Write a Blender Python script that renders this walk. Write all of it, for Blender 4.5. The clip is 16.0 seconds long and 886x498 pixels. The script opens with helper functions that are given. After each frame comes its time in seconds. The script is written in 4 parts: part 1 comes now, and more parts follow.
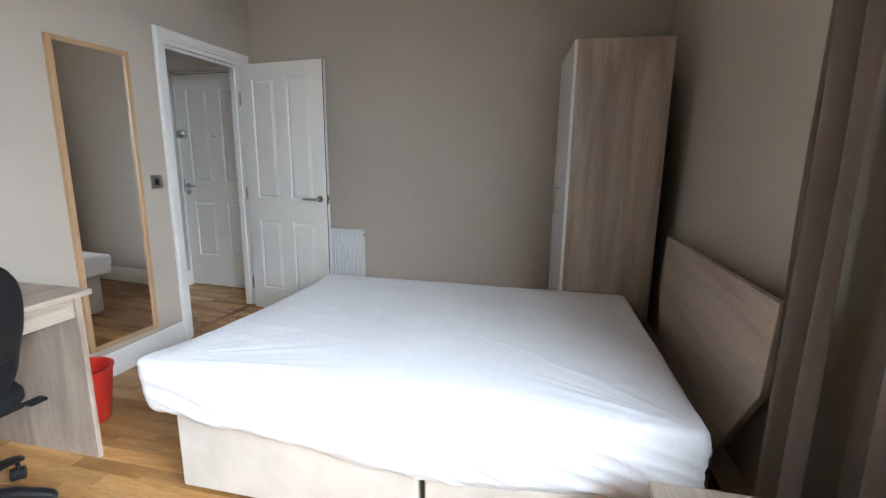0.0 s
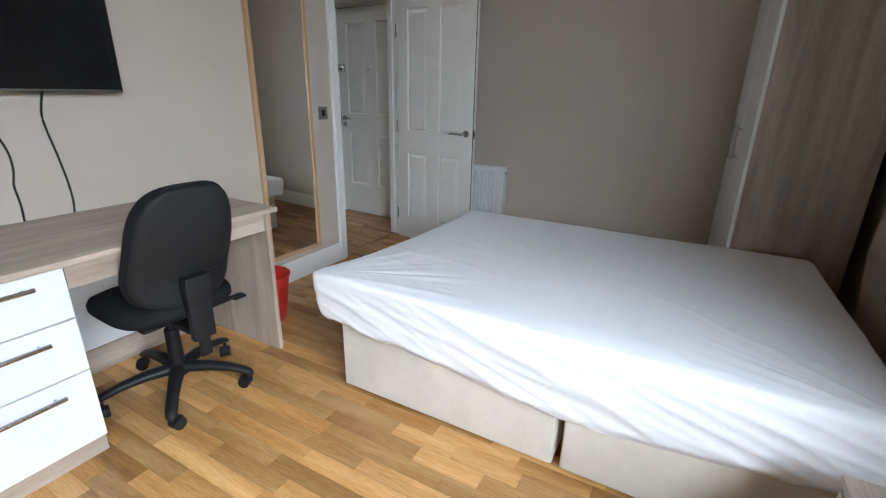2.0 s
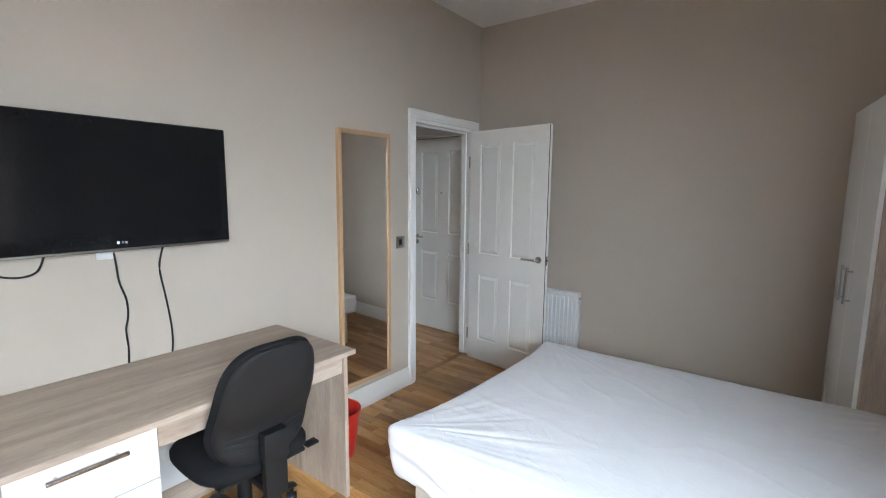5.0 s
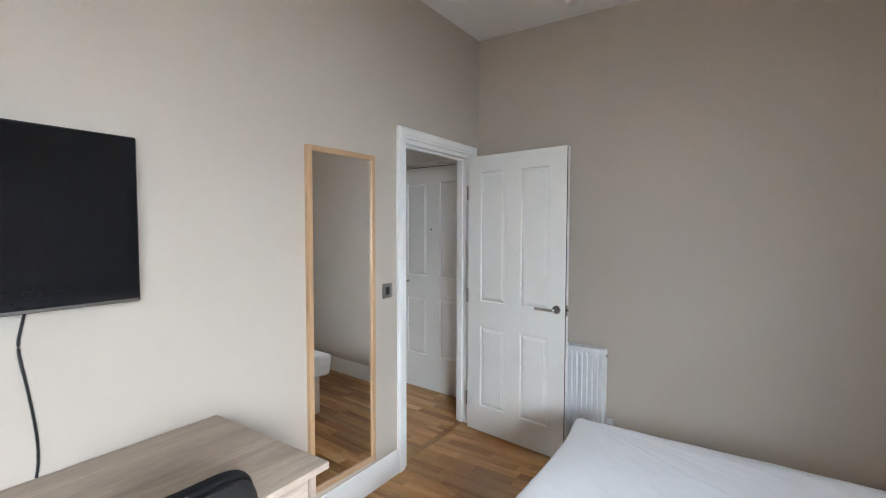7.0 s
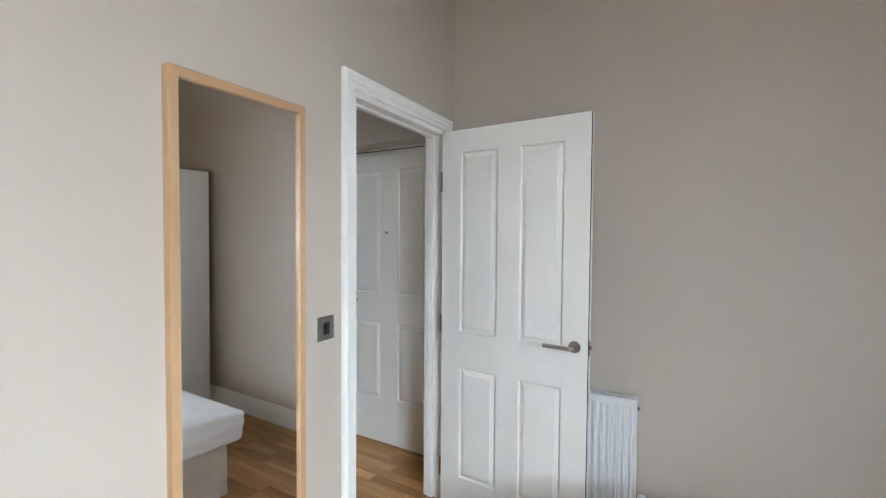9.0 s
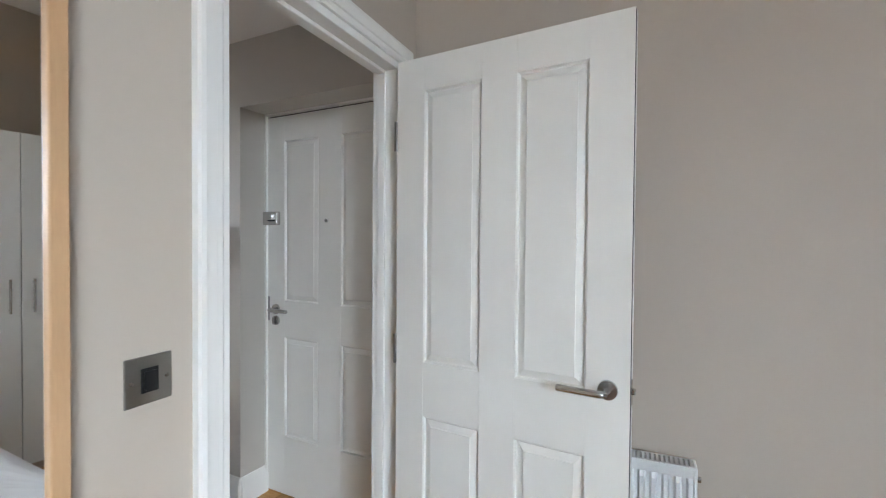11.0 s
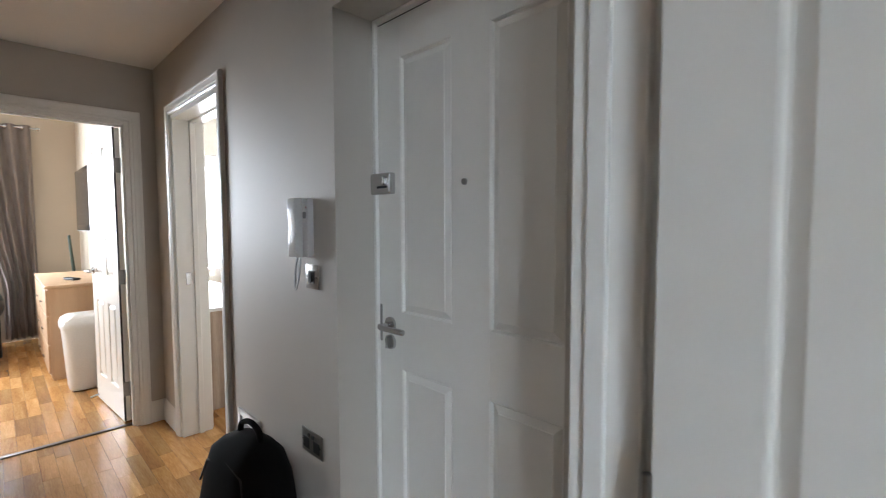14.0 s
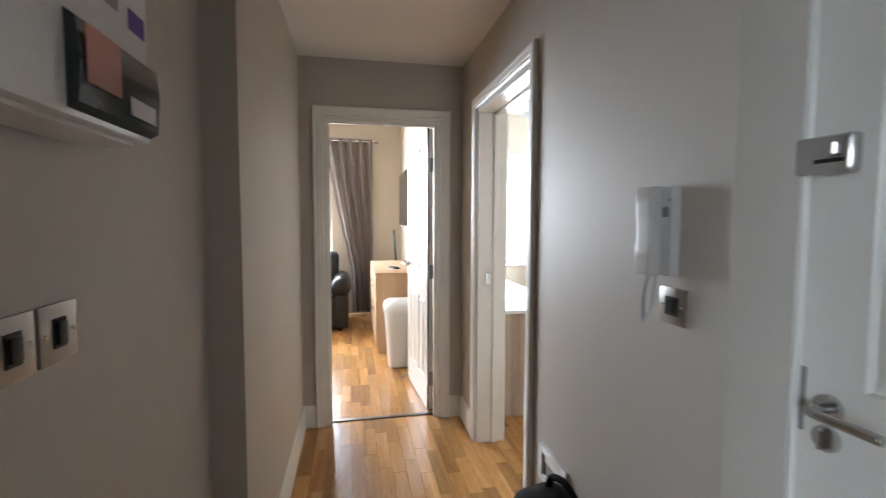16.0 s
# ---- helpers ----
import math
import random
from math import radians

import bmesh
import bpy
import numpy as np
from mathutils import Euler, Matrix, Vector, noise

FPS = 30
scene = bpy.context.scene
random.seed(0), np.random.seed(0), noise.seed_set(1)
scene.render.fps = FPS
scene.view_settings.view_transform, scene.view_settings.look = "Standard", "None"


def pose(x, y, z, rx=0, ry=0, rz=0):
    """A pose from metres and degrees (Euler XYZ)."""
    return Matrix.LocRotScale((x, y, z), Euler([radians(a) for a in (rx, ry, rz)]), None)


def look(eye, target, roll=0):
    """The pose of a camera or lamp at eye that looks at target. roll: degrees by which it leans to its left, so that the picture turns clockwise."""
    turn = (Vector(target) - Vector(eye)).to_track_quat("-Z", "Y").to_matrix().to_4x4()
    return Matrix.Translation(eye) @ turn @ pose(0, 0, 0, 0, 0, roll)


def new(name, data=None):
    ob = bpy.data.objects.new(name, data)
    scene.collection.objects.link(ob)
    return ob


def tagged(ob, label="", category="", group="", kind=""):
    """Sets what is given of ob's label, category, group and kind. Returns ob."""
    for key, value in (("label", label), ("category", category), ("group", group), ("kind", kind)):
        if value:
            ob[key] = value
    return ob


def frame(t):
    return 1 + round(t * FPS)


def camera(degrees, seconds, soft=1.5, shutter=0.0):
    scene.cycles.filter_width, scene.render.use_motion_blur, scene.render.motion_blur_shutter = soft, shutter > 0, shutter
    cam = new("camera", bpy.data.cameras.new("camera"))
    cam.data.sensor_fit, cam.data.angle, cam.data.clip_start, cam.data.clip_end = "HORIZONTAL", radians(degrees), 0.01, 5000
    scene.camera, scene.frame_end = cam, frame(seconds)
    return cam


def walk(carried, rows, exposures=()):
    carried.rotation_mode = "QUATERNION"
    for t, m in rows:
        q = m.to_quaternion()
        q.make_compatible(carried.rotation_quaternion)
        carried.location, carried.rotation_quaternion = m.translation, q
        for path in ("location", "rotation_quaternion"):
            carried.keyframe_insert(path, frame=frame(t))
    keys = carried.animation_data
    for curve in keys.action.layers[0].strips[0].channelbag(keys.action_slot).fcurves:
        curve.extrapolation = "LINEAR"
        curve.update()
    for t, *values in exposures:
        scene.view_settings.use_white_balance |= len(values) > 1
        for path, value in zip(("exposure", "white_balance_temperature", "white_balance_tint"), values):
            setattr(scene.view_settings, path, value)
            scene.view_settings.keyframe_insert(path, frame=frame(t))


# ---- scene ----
cam = camera(88.6, 16.0, soft=1.05, shutter=0.3)
PATH = [
    (0, (-0.161, 1.68, 1.284), (-0.593, 3.593, 0.892), 0.7),
    (0.5, (-0.177, 1.675, 1.26), (-0.743, 3.528, 0.765), 0.8),
    (1, (-0.213, 1.669, 1.242), (-0.891, 3.454, 0.646), 1.3),
    (1.5, (-0.244, 1.669, 1.263), (-1.029, 3.389, 0.611), 1.2),
    (2, (-0.268, 1.667, 1.268), (-1.18, 3.322, 0.614), 1.1),
    (2.5, (-0.28, 1.655, 1.284), (-1.287, 3.255, 0.632), 1.2),
    (3, (-0.282, 1.648, 1.323), (-1.36, 3.2, 0.668), 1.3),
    (3.5, (-0.269, 1.641, 1.367), (-1.394, 3.173, 0.745), 1.0),
    (4, (-0.277, 1.618, 1.43), (-1.432, 3.169, 0.92), 0.8),
    (4.5, (-0.305, 1.634, 1.469), (-1.484, 3.207, 1.098), 0.7),
    (5, (-0.39, 1.692, 1.496), (-1.575, 3.281, 1.236), 0.5),
    (5.2, (-0.415, 1.707, 1.491), (-1.601, 3.301, 1.265), 0.2),
    (7.5, (-1.069, 2.325, 1.469), (-2.149, 4.006, 1.385), 0.2),
    (8, (-1.252, 2.505, 1.449), (-2.293, 4.212, 1.368), 0.3),
    (8.5, (-1.39, 2.683, 1.464), (-2.373, 4.423, 1.383), 0.4),
    (9, (-1.492, 2.87, 1.458), (-2.391, 4.655, 1.389), 0.4),
    (9.5, (-1.579, 3.063, 1.459), (-2.414, 4.88, 1.416), 0.3),
    (9.7, (-1.616, 3.132, 1.449), (-2.427, 4.96, 1.422), 0.4),
    (11.8, (-1.955, 3.825, 1.342), (-2.705, 5.68, 1.297), 0.5),
    (12, (-2.003, 3.874, 1.339), (-2.726, 5.738, 1.296), 0.7),
    (12.5, (-2.038, 4.046, 1.323), (-2.852, 5.872, 1.253), -0.7),
    (13, (-2.161, 4.181, 1.341), (-3.117, 5.936, 1.248), 0.2),
    (13.5, (-2.259, 4.303, 1.334), (-3.404, 5.94, 1.226), -0.2),
    (14, (-2.406, 4.421, 1.344), (-3.716, 5.928, 1.228), -0.2),
    (14.5, (-2.542, 4.508, 1.348), (-3.995, 5.876, 1.215), -0.2),
    (15, (-2.681, 4.565, 1.359), (-4.304, 5.724, 1.22), -0),
    (15.5, (-2.81, 4.574, 1.361), (-4.601, 5.454, 1.226), -0.1),
    (16, (-2.941, 4.531, 1.352), (-4.864, 5.066, 1.223), 0.2),
]
EXPOSURES = [(0, -0.2), (1.5, -0.6), (3.5, -0.74), (5.0, -0.24), (7.5, 0.18), (9.5, 0.33), (12.0, 0.15), (13.5, -0.1), (14.5, -0.12), (15.5, -0.03), (16.0, -0.03)]
walk(cam, [(t, look(eye, target, roll)) for t, eye, target, roll in PATH], EXPOSURES)

# ---------------------------------------------------------------- world, sun, large lights
world = bpy.data.worlds.new("sky")
scene.world = world
world.use_nodes = True
wn = world.node_tree
sky = wn.nodes.new("ShaderNodeTexSky")
sky.sky_type = "NISHITA"
sky.sun_disc = False
sky.sun_elevation, sky.sun_rotation = radians(42), radians(95)
sky.dust_density = 4.0
wn.links.new(sky.outputs[0], wn.nodes["Background"].inputs[0])
wn.nodes["Background"].inputs[1].default_value = 0.12
sun = new("sun", bpy.data.lights.new("sun", "SUN"))
sun.data.energy, sun.data.angle, sun.data.color = 0.6, radians(25), (1, 0.96, 0.9)
sun.matrix_world = look((0, 0, 0), (-0.74, 0.07, -0.67))

# hall and the rooms behind it stand a few degrees askew to the bedroom
HALL = Matrix.Translation((-0.2748, -0.1672, 0)) @ pose(0, 0, 0, 0, 0, -4.3066)


def window_light(name, m, w, h, watts, color):
    ob = new(name, bpy.data.lights.new(name, "AREA"))
    ob.data.shape, ob.data.size, ob.data.size_y = "RECTANGLE", w, h
    ob.data.energy, ob.data.color = watts, color
    ob.matrix_world = m
    return ob


DAY = (0.705, 0.842, 1.0)
window_light("bedroom_window_light", look((2.4, 0.15, 2.85), (-1.2, 3.0, 1.1)), 3.8, 2.4, 1350, DAY)
window_light("living_window_light", HALL @ look((-9.45, 3.3, 1.45), (-6.0, 4.0, 0.6)), 1.7, 1.7, 290, (0.80, 0.885, 1.0))
window_light("second_window_light", HALL @ look((-7.5, 5.98, 1.45), (-5.2, 5.4, 1.0)), 0.66, 1.15, 110, (0.80, 0.885, 1.0))

# ---------------------------------------------------------------- materials


def node_mat(name):
    m = bpy.data.materials.new(name)
    m.use_nodes = True
    nt = m.node_tree
    return m, nt, nt.nodes["Principled BSDF"]


def N(nt, kind, **kw):
    n = nt.nodes.new(kind)
    for k, v in kw.items():
        n.inputs[k].default_value = v
    return n


def coords(nt, scale):
    tc = nt.nodes.new("ShaderNodeTexCoord")
    mp = nt.nodes.new("ShaderNodeMapping")
    mp.inputs["Scale"].default_value = scale
    nt.links.new(tc.outputs["Object"], mp.inputs["Vector"])
    return mp.outputs["Vector"]


def ramp(nt, fac, stops):
    r = nt.nodes.new("ShaderNodeValToRGB")
    el = r.color_ramp.elements
    while len(el) < len(stops):
        el.new(0.5)
    for e, (p, c) in zip(el, stops):
        e.position, e.color = p, (*c, 1)
    nt.links.new(fac, r.inputs["Fac"])
    return r.outputs["Color"]


def bumped(nt, bsdf, height, strength, distance):
    b = N(nt, "ShaderNodeBump", Strength=strength, Distance=distance)
    nt.links.new(height, b.inputs["Height"])
    nt.links.new(b.outputs["Normal"], bsdf.inputs["Normal"])


def paint(name, color, rough=0.6, vary=0.04, grain=220.0, bump=0.08, scuff=1.3):
    """Painted surface: broad unevenness, fine roller grain."""
    m, nt, b = node_mat(name)
    v = coords(nt, (1, 1, 1))
    big = N(nt, "ShaderNodeTexNoise", Scale=scuff, Detail=5.0, Roughness=0.6)
    fine = N(nt, "ShaderNodeTexNoise", Scale=grain, Detail=3.0)
    nt.links.new(v, big.inputs["Vector"]), nt.links.new(v, fine.inputs["Vector"])
    lo = [c * (1 - vary) for c in color]
    hi = [min(1, c * (1 + vary)) for c in color]
    nt.links.new(ramp(nt, big.outputs["Fac"], [(0.3, lo), (0.7, hi)]), b.inputs["Base Color"])
    rr = N(nt, "ShaderNodeMapRange", **{"To Min": rough - 0.07, "To Max": rough + 0.07})
    nt.links.new(big.outputs["Fac"], rr.inputs["Value"])
    nt.links.new(rr.outputs["Result"], b.inputs["Roughness"])
    bumped(nt, b, fine.outputs["Fac"], bump, 0.002)
    return m


def wood(name, dark, light, axis=1, rough=0.45, rings=9.0, per_piece=0.0, mid=None):
    """Grained board; axis is the way of the grain in the object's own space."""
    m, nt, b = node_mat(name)
    sc = [1.0, 1.0, 1.0]
    sc[axis] = 0.09
    v = coords(nt, sc)
    if per_piece:
        info = nt.nodes.new("ShaderNodeObjectInfo")
        isl = nt.nodes.new("ShaderNodeNewGeometry")
        add = N(nt, "ShaderNodeMath")
        nt.links.new(info.outputs["Random"], add.inputs[0]), nt.links.new(isl.outputs["Random Per Island"], add.inputs[1])
        fr = nt.nodes.new("ShaderNodeMath")
        fr.operation = "FRACT"
        nt.links.new(add.outputs[0], fr.inputs[0])
        mul = nt.nodes.new("ShaderNodeVectorMath")
        mul.operation = "SCALE"
        comb = nt.nodes.new("ShaderNodeCombineXYZ")
        for i in range(3):
            nt.links.new(fr.outputs[0], comb.inputs[i])
        nt.links.new(comb.outputs[0], mul.inputs[0])
        mul.inputs["Scale"].default_value = 37.0
        ad = nt.nodes.new("ShaderNodeVectorMath")
        nt.links.new(v, ad.inputs[0]), nt.links.new(mul.outputs[0], ad.inputs[1])
        v = ad.outputs[0]
    warp = N(nt, "ShaderNodeTexNoise", Scale=rings, Detail=6.0, Roughness=0.55, Distortion=0.6)
    fine = N(nt, "ShaderNodeTexNoise", Scale=rings * 22, Detail=4.0, Roughness=0.7)
    nt.links.new(v, warp.inputs["Vector"]), nt.links.new(v, fine.inputs["Vector"])
    mix = nt.nodes.new("ShaderNodeMix")
    mix.data_type = "FLOAT"
    mix.inputs["Factor"].default_value = 0.35
    nt.links.new(warp.outputs["Fac"], mix.inputs["A"]), nt.links.new(fine.outputs["Fac"], mix.inputs["B"])
    mid = mid or [(a + c) / 2 for a, c in zip(dark, light)]
    col = ramp(nt, mix.outputs["Result"], [(0.33, dark), (0.5, mid), (0.66, light)])
    if per_piece:
        hsv = nt.nodes.new("ShaderNodeHueSaturation")
        mr = N(nt, "ShaderNodeMapRange", **{"To Min": 1 - per_piece, "To Max": 1 + per_piece})
        nt.links.new(fr.outputs[0], mr.inputs["Value"])
        nt.links.new(mr.outputs["Result"], hsv.inputs["Value"])
        nt.links.new(col, hsv.inputs["Color"])
        col = hsv.outputs["Color"]
    nt.links.new(col, b.inputs["Base Color"])
    b.inputs["Roughness"].default_value = rough
    bumped(nt, b, fine.outputs["Fac"], 0.12, 0.001)
    return m


def cloth(name, color, scale=700.0, bump=0.25, vary=0.06, rough=0.9, sheen=0.2, fold=0.0):
    m, nt, b = node_mat(name)
    v = coords(nt, (1, 1, 1))
    big = N(nt, "ShaderNodeTexNoise", Scale=6.0, Detail=6.0, Roughness=0.65)
    weave = N(nt, "ShaderNodeTexNoise", Scale=scale, Detail=2.0)
    nt.links.new(v, big.inputs["Vector"]), nt.links.new(v, weave.inputs["Vector"])
    lo = [c * (1 - vary) for c in color]
    hi = [min(1, c * (1 + vary)) for c in color]
    nt.links.new(ramp(nt, big.outputs["Fac"], [(0.3, lo), (0.7, hi)]), b.inputs["Base Color"])
    b.inputs["Roughness"].default_value = rough
    b.inputs["Sheen Weight"].default_value = sheen
    b.inputs["Specular IOR Level"].default_value = 0.2 if max(color) < 0.03 else 0.4
    bumped(nt, b, weave.outputs["Fac"], bump, 0.001)
    if fold:
        # pressed creases and small rumples: ridges of a warped noise
        height = None
        for sc, amp in ((4.0, 1.0), (11.0, 0.45)):
            n = N(nt, "ShaderNodeTexNoise", Scale=sc, Detail=3.0, Roughness=0.45, Distortion=1.4)
            nt.links.new(v, n.inputs["Vector"])
            sub = nt.nodes.new("ShaderNodeMath")
            sub.operation = "SUBTRACT"
            sub.inputs[1].default_value = 0.5
            ab = nt.nodes.new("ShaderNodeMath")
            ab.operation = "ABSOLUTE"
            mr = N(nt, "ShaderNodeMapRange", **{"From Max": 0.05, "To Min": amp, "To Max": 0.0})
            nt.links.new(n.outputs["Fac"], sub.inputs[0]), nt.links.new(sub.outputs[0], ab.inputs[0]), nt.links.new(ab.outputs[0], mr.inputs["Value"])
            if height is None:
                height = mr.outputs["Result"]
            else:
                add = nt.nodes.new("ShaderNodeMath")
                nt.links.new(height, add.inputs[0]), nt.links.new(mr.outputs["Result"], add.inputs[1])
                height = add.outputs[0]
        first = b.inputs["Normal"].links[0].from_socket
        b2 = N(nt, "ShaderNodeBump", Strength=fold, Distance=0.004)
        nt.links.new(height, b2.inputs["Height"]), nt.links.new(first, b2.inputs["Normal"]), nt.links.new(b2.outputs["Normal"], b.inputs["Normal"])
    return m


def plain(name, color, rough=0.4, metal=0.0, bump=0.05, scale=90.0, coat=0.0):
    m, nt, b = node_mat(name)
    v = coords(nt, (1, 1, 1))
    n = N(nt, "ShaderNodeTexNoise", Scale=scale, Detail=4.0)
    nt.links.new(v, n.inputs["Vector"])
    rr = N(nt, "ShaderNodeMapRange", **{"To Min": max(0.02, rough - 0.06), "To Max": rough + 0.06})
    nt.links.new(n.outputs["Fac"], rr.inputs["Value"])
    nt.links.new(rr.outputs["Result"], b.inputs["Roughness"])
    lo = [c * 0.94 for c in color]
    nt.links.new(ramp(nt, n.outputs["Fac"], [(0.3, lo), (0.7, color)]), b.inputs["Base Color"])
    b.inputs["Metallic"].default_value = metal
    b.inputs["Coat Weight"].default_value = coat
    b.inputs["Specular IOR Level"].default_value = 0.3 if max(color) < 0.03 else 0.5
    if bump:
        bumped(nt, b, n.outputs["Fac"], bump, 0.001)
    return m


WALL = paint("taupe_emulsion", (0.485, 0.417, 0.343), 0.62, 0.03)
HALLWALL = paint("hall_silk_emulsion", (0.51, 0.468, 0.415), 0.56, 0.03, bump=0.05)
CREAM = paint("cream_emulsion", (0.50, 0.425, 0.33), 0.6)
CEIL = paint("white_ceiling_paint", (0.80, 0.79, 0.77), 0.8, 0.02)
GLOSS = paint("white_satin_woodwork", (0.81, 0.79, 0.745), 0.32, 0.02, 90.0, 0.03, 2.5)
DOORWHITE = paint("white_door_paint", (0.78, 0.755, 0.70), 0.36, 0.03, 160.0, 0.04, 3.0)
OAK = wood("oak_strip", (0.25, 0.105, 0.030), (0.62, 0.36, 0.148), 0, 0.24, 8.0, 0.29, (0.44, 0.222, 0.074))
GROOVE = plain("floor_joint_dark_oak", (0.13, 0.07, 0.03), 0.6)
SONOMA_Y = wood("sonoma_oak_along", (0.27, 0.195, 0.145), (0.56, 0.46, 0.37), 1, 0.42, 11.0, 0.05)
SONOMA_Z = wood("sonoma_oak_upright", (0.27, 0.195, 0.145), (0.56, 0.46, 0.37), 2, 0.42, 11.0, 0.05)
FRAMEWOOD = wood("beech_frame", (0.40, 0.235, 0.12), (0.50, 0.31, 0.165), 2, 0.4, 14.0)
FRAMEWOOD_Y = wood("beech_frame_rail", (0.40, 0.235, 0.12), (0.50, 0.31, 0.165), 1, 0.4, 14.0)
MELAMINE = paint("white_melamine", (0.80, 0.80, 0.78), 0.25, 0.01, 300.0, 0.02)
SHEET = cloth("white_cotton_sheet", (0.80, 0.79, 0.80), 900.0, 0.12, 0.02, 0.85, 0.1, fold=0.13)
SUEDE = cloth("cream_suede_fabric", (0.62, 0.545, 0.46), 420.0, 0.2, 0.10, 0.95, 0.5)
BLACKCLOTH = cloth("black_chair_fabric", (0.010, 0.010, 0.011), 900.0, 0.4, 0.2, 0.9, 0.0)
BLACKPLASTIC = plain("black_moulded_plastic", (0.010, 0.010, 0.011), 0.5, 0, 0.3, 350.0)
SHELLBLACK = plain("black_textured_shell", (0.012, 0.012, 0.013), 0.58, 0, 0.35, 500.0)
CHROME = plain("brushed_chrome", (0.54, 0.53, 0.52), 0.22, 1.0, 0.02, 200.0)
STEEL = plain("satin_steel_plate", (0.30, 0.285, 0.265), 0.34, 1.0, 0.03, 300.0)
TVBLACK = plain("gloss_black_bezel", (0.008, 0.008, 0.009), 0.12, 0, 0.0)
SCREEN = plain("dark_screen", (0.006, 0.006, 0.007), 0.16, 0, 0.0)
RED = plain("red_plastic", (0.55, 0.03, 0.02), 0.35, 0, 0.05)
WHITEPLASTIC = plain("white_plastic", (0.74, 0.74, 0.73), 0.3, 0, 0.02)
CURTAIN = cloth("taupe_curtain_cloth", (0.33, 0.275, 0.24), 500.0, 0.3, 0.08, 0.85, 0.3)
LEATHER = plain("black_leather", (0.015, 0.015, 0.016), 0.32, 0, 0.4, 60.0)
RUCKSACK = cloth("black_nylon", (0.005, 0.005, 0.0055), 800.0, 0.4, 0.2, 0.85, 0.0)
DARKGAP = plain("black_insert_and_gap_shade", (0.012, 0.012, 0.012), 0.4, 0, 0.0)
BEECHUNIT = wood("beech_cabinet", (0.46, 0.29, 0.17), (0.58, 0.40, 0.25), 2, 0.45, 10.0)
WINWHITE = plain("white_window_plastic", (0.82, 0.82, 0.82), 0.3, 0, 0.0)
THRESH = plain("bronze_threshold", (0.12, 0.085, 0.06), 0.4, 0.8, 0.02)
SMOKED = plain("smoked_cover", (0.03, 0.05, 0.055), 0.08, 0, 0.0)
PAPER = plain("printed_label_paper", (0.62, 0.60, 0.60), 0.6, 0, 0.0)
MARK = plain("pale_grey_print", (0.38, 0.38, 0.38), 0.5, 0, 0.0)
PURPLE = plain("purple_print", (0.10, 0.05, 0.32), 0.5, 0, 0.0)
REDPRINT = plain("faded_red_print", (0.50, 0.22, 0.18), 0.5, 0, 0.0)
CORDGREY = plain("pale_grey_cord", (0.45, 0.45, 0.45), 0.4, 0, 0.0)
HOOD = plain("grey_print", (0.25, 0.25, 0.26), 0.5, 0, 0.0)

MIRROR, _nt, _b = node_mat("mirror_glass")
_b.inputs["Base Color"].default_value = (0.94, 0.95, 0.94, 1)
_b.inputs["Metallic"].default_value, _b.inputs["Roughness"].default_value = 1.0, 0.015
GLASS, _nt, _b = node_mat("window_glass")
_b.inputs["Transmission Weight"].default_value, _b.inputs["Roughness"].default_value = 1.0, 0.0
_b.inputs["Base Color"].default_value = (1, 1, 1, 1)
DAYLIGHT, _nt, _b = node_mat("overcast_sky_backdrop")
_b.inputs["Emission Color"].default_value = (0.95, 0.98, 1, 1)
_b.inputs["Emission Strength"].default_value = 4.0
_b.inputs["Base Color"].default_value = (0, 0, 0, 1)

# ---------------------------------------------------------------- mesh helpers


def thing(name, m=None, label="", category="", group="", kind=""):
    ob = new(name)
    ob.empty_display_size = 0.1
    ob.matrix_basis = m or Matrix()
    return tagged(ob, label, category, group, kind)


def mesh_of(bm, name, mat, smooth=None):
    if smooth is not None:
        for f in bm.faces:
            f.smooth = True
        for e in bm.edges:
            if len(e.link_faces) == 2 and e.calc_face_angle(0) > radians(smooth):
                e.smooth = False
    me = bpy.data.meshes.new(name)
    bm.to_mesh(me)
    bm.free()
    me.materials.append(mat)
    return me


def part(name, bm, mat, parent, label="", smooth=30):
    ob = new(name, mesh_of(bm, name, mat, smooth))
    ob.parent = parent
    return tagged(ob, label)


def solid(name, bm, mat, label="", category="", group="", kind="", m=None, smooth=30):
    ob = new(name, mesh_of(bm, name, mat, smooth))
    ob.matrix_basis = m or Matrix()
    return tagged(ob, label, category, group, kind)


def box(bm, x0, x1, y0, y1, z0, z1, bevel=0.0, seg=1, m=None):
    """A box between bounds, with rounded edges when bevel is given."""
    r = bmesh.ops.create_cube(bm, size=1.0)
    vs = r["verts"]
    for v in vs:
        v.co = Vector(((x0 + x1) / 2 + v.co.x * (x1 - x0), (y0 + y1) / 2 + v.co.y * (y1 - y0), (z0 + z1) / 2 + v.co.z * (z1 - z0)))
    if bevel:
        es = list({e for v in vs for e in v.link_edges})
        r = bmesh.ops.bevel(bm, geom=es, offset=bevel, segments=seg, affect="EDGES", profile=0.6)
        vs = list({v for v in r["verts"]} | {v for v in vs if v.is_valid})
    if m:
        bmesh.ops.transform(bm, matrix=m, verts=vs)
    return vs


def B(*args, **kw):
    bm = bmesh.new()
    box(bm, *args, **kw)
    return bm


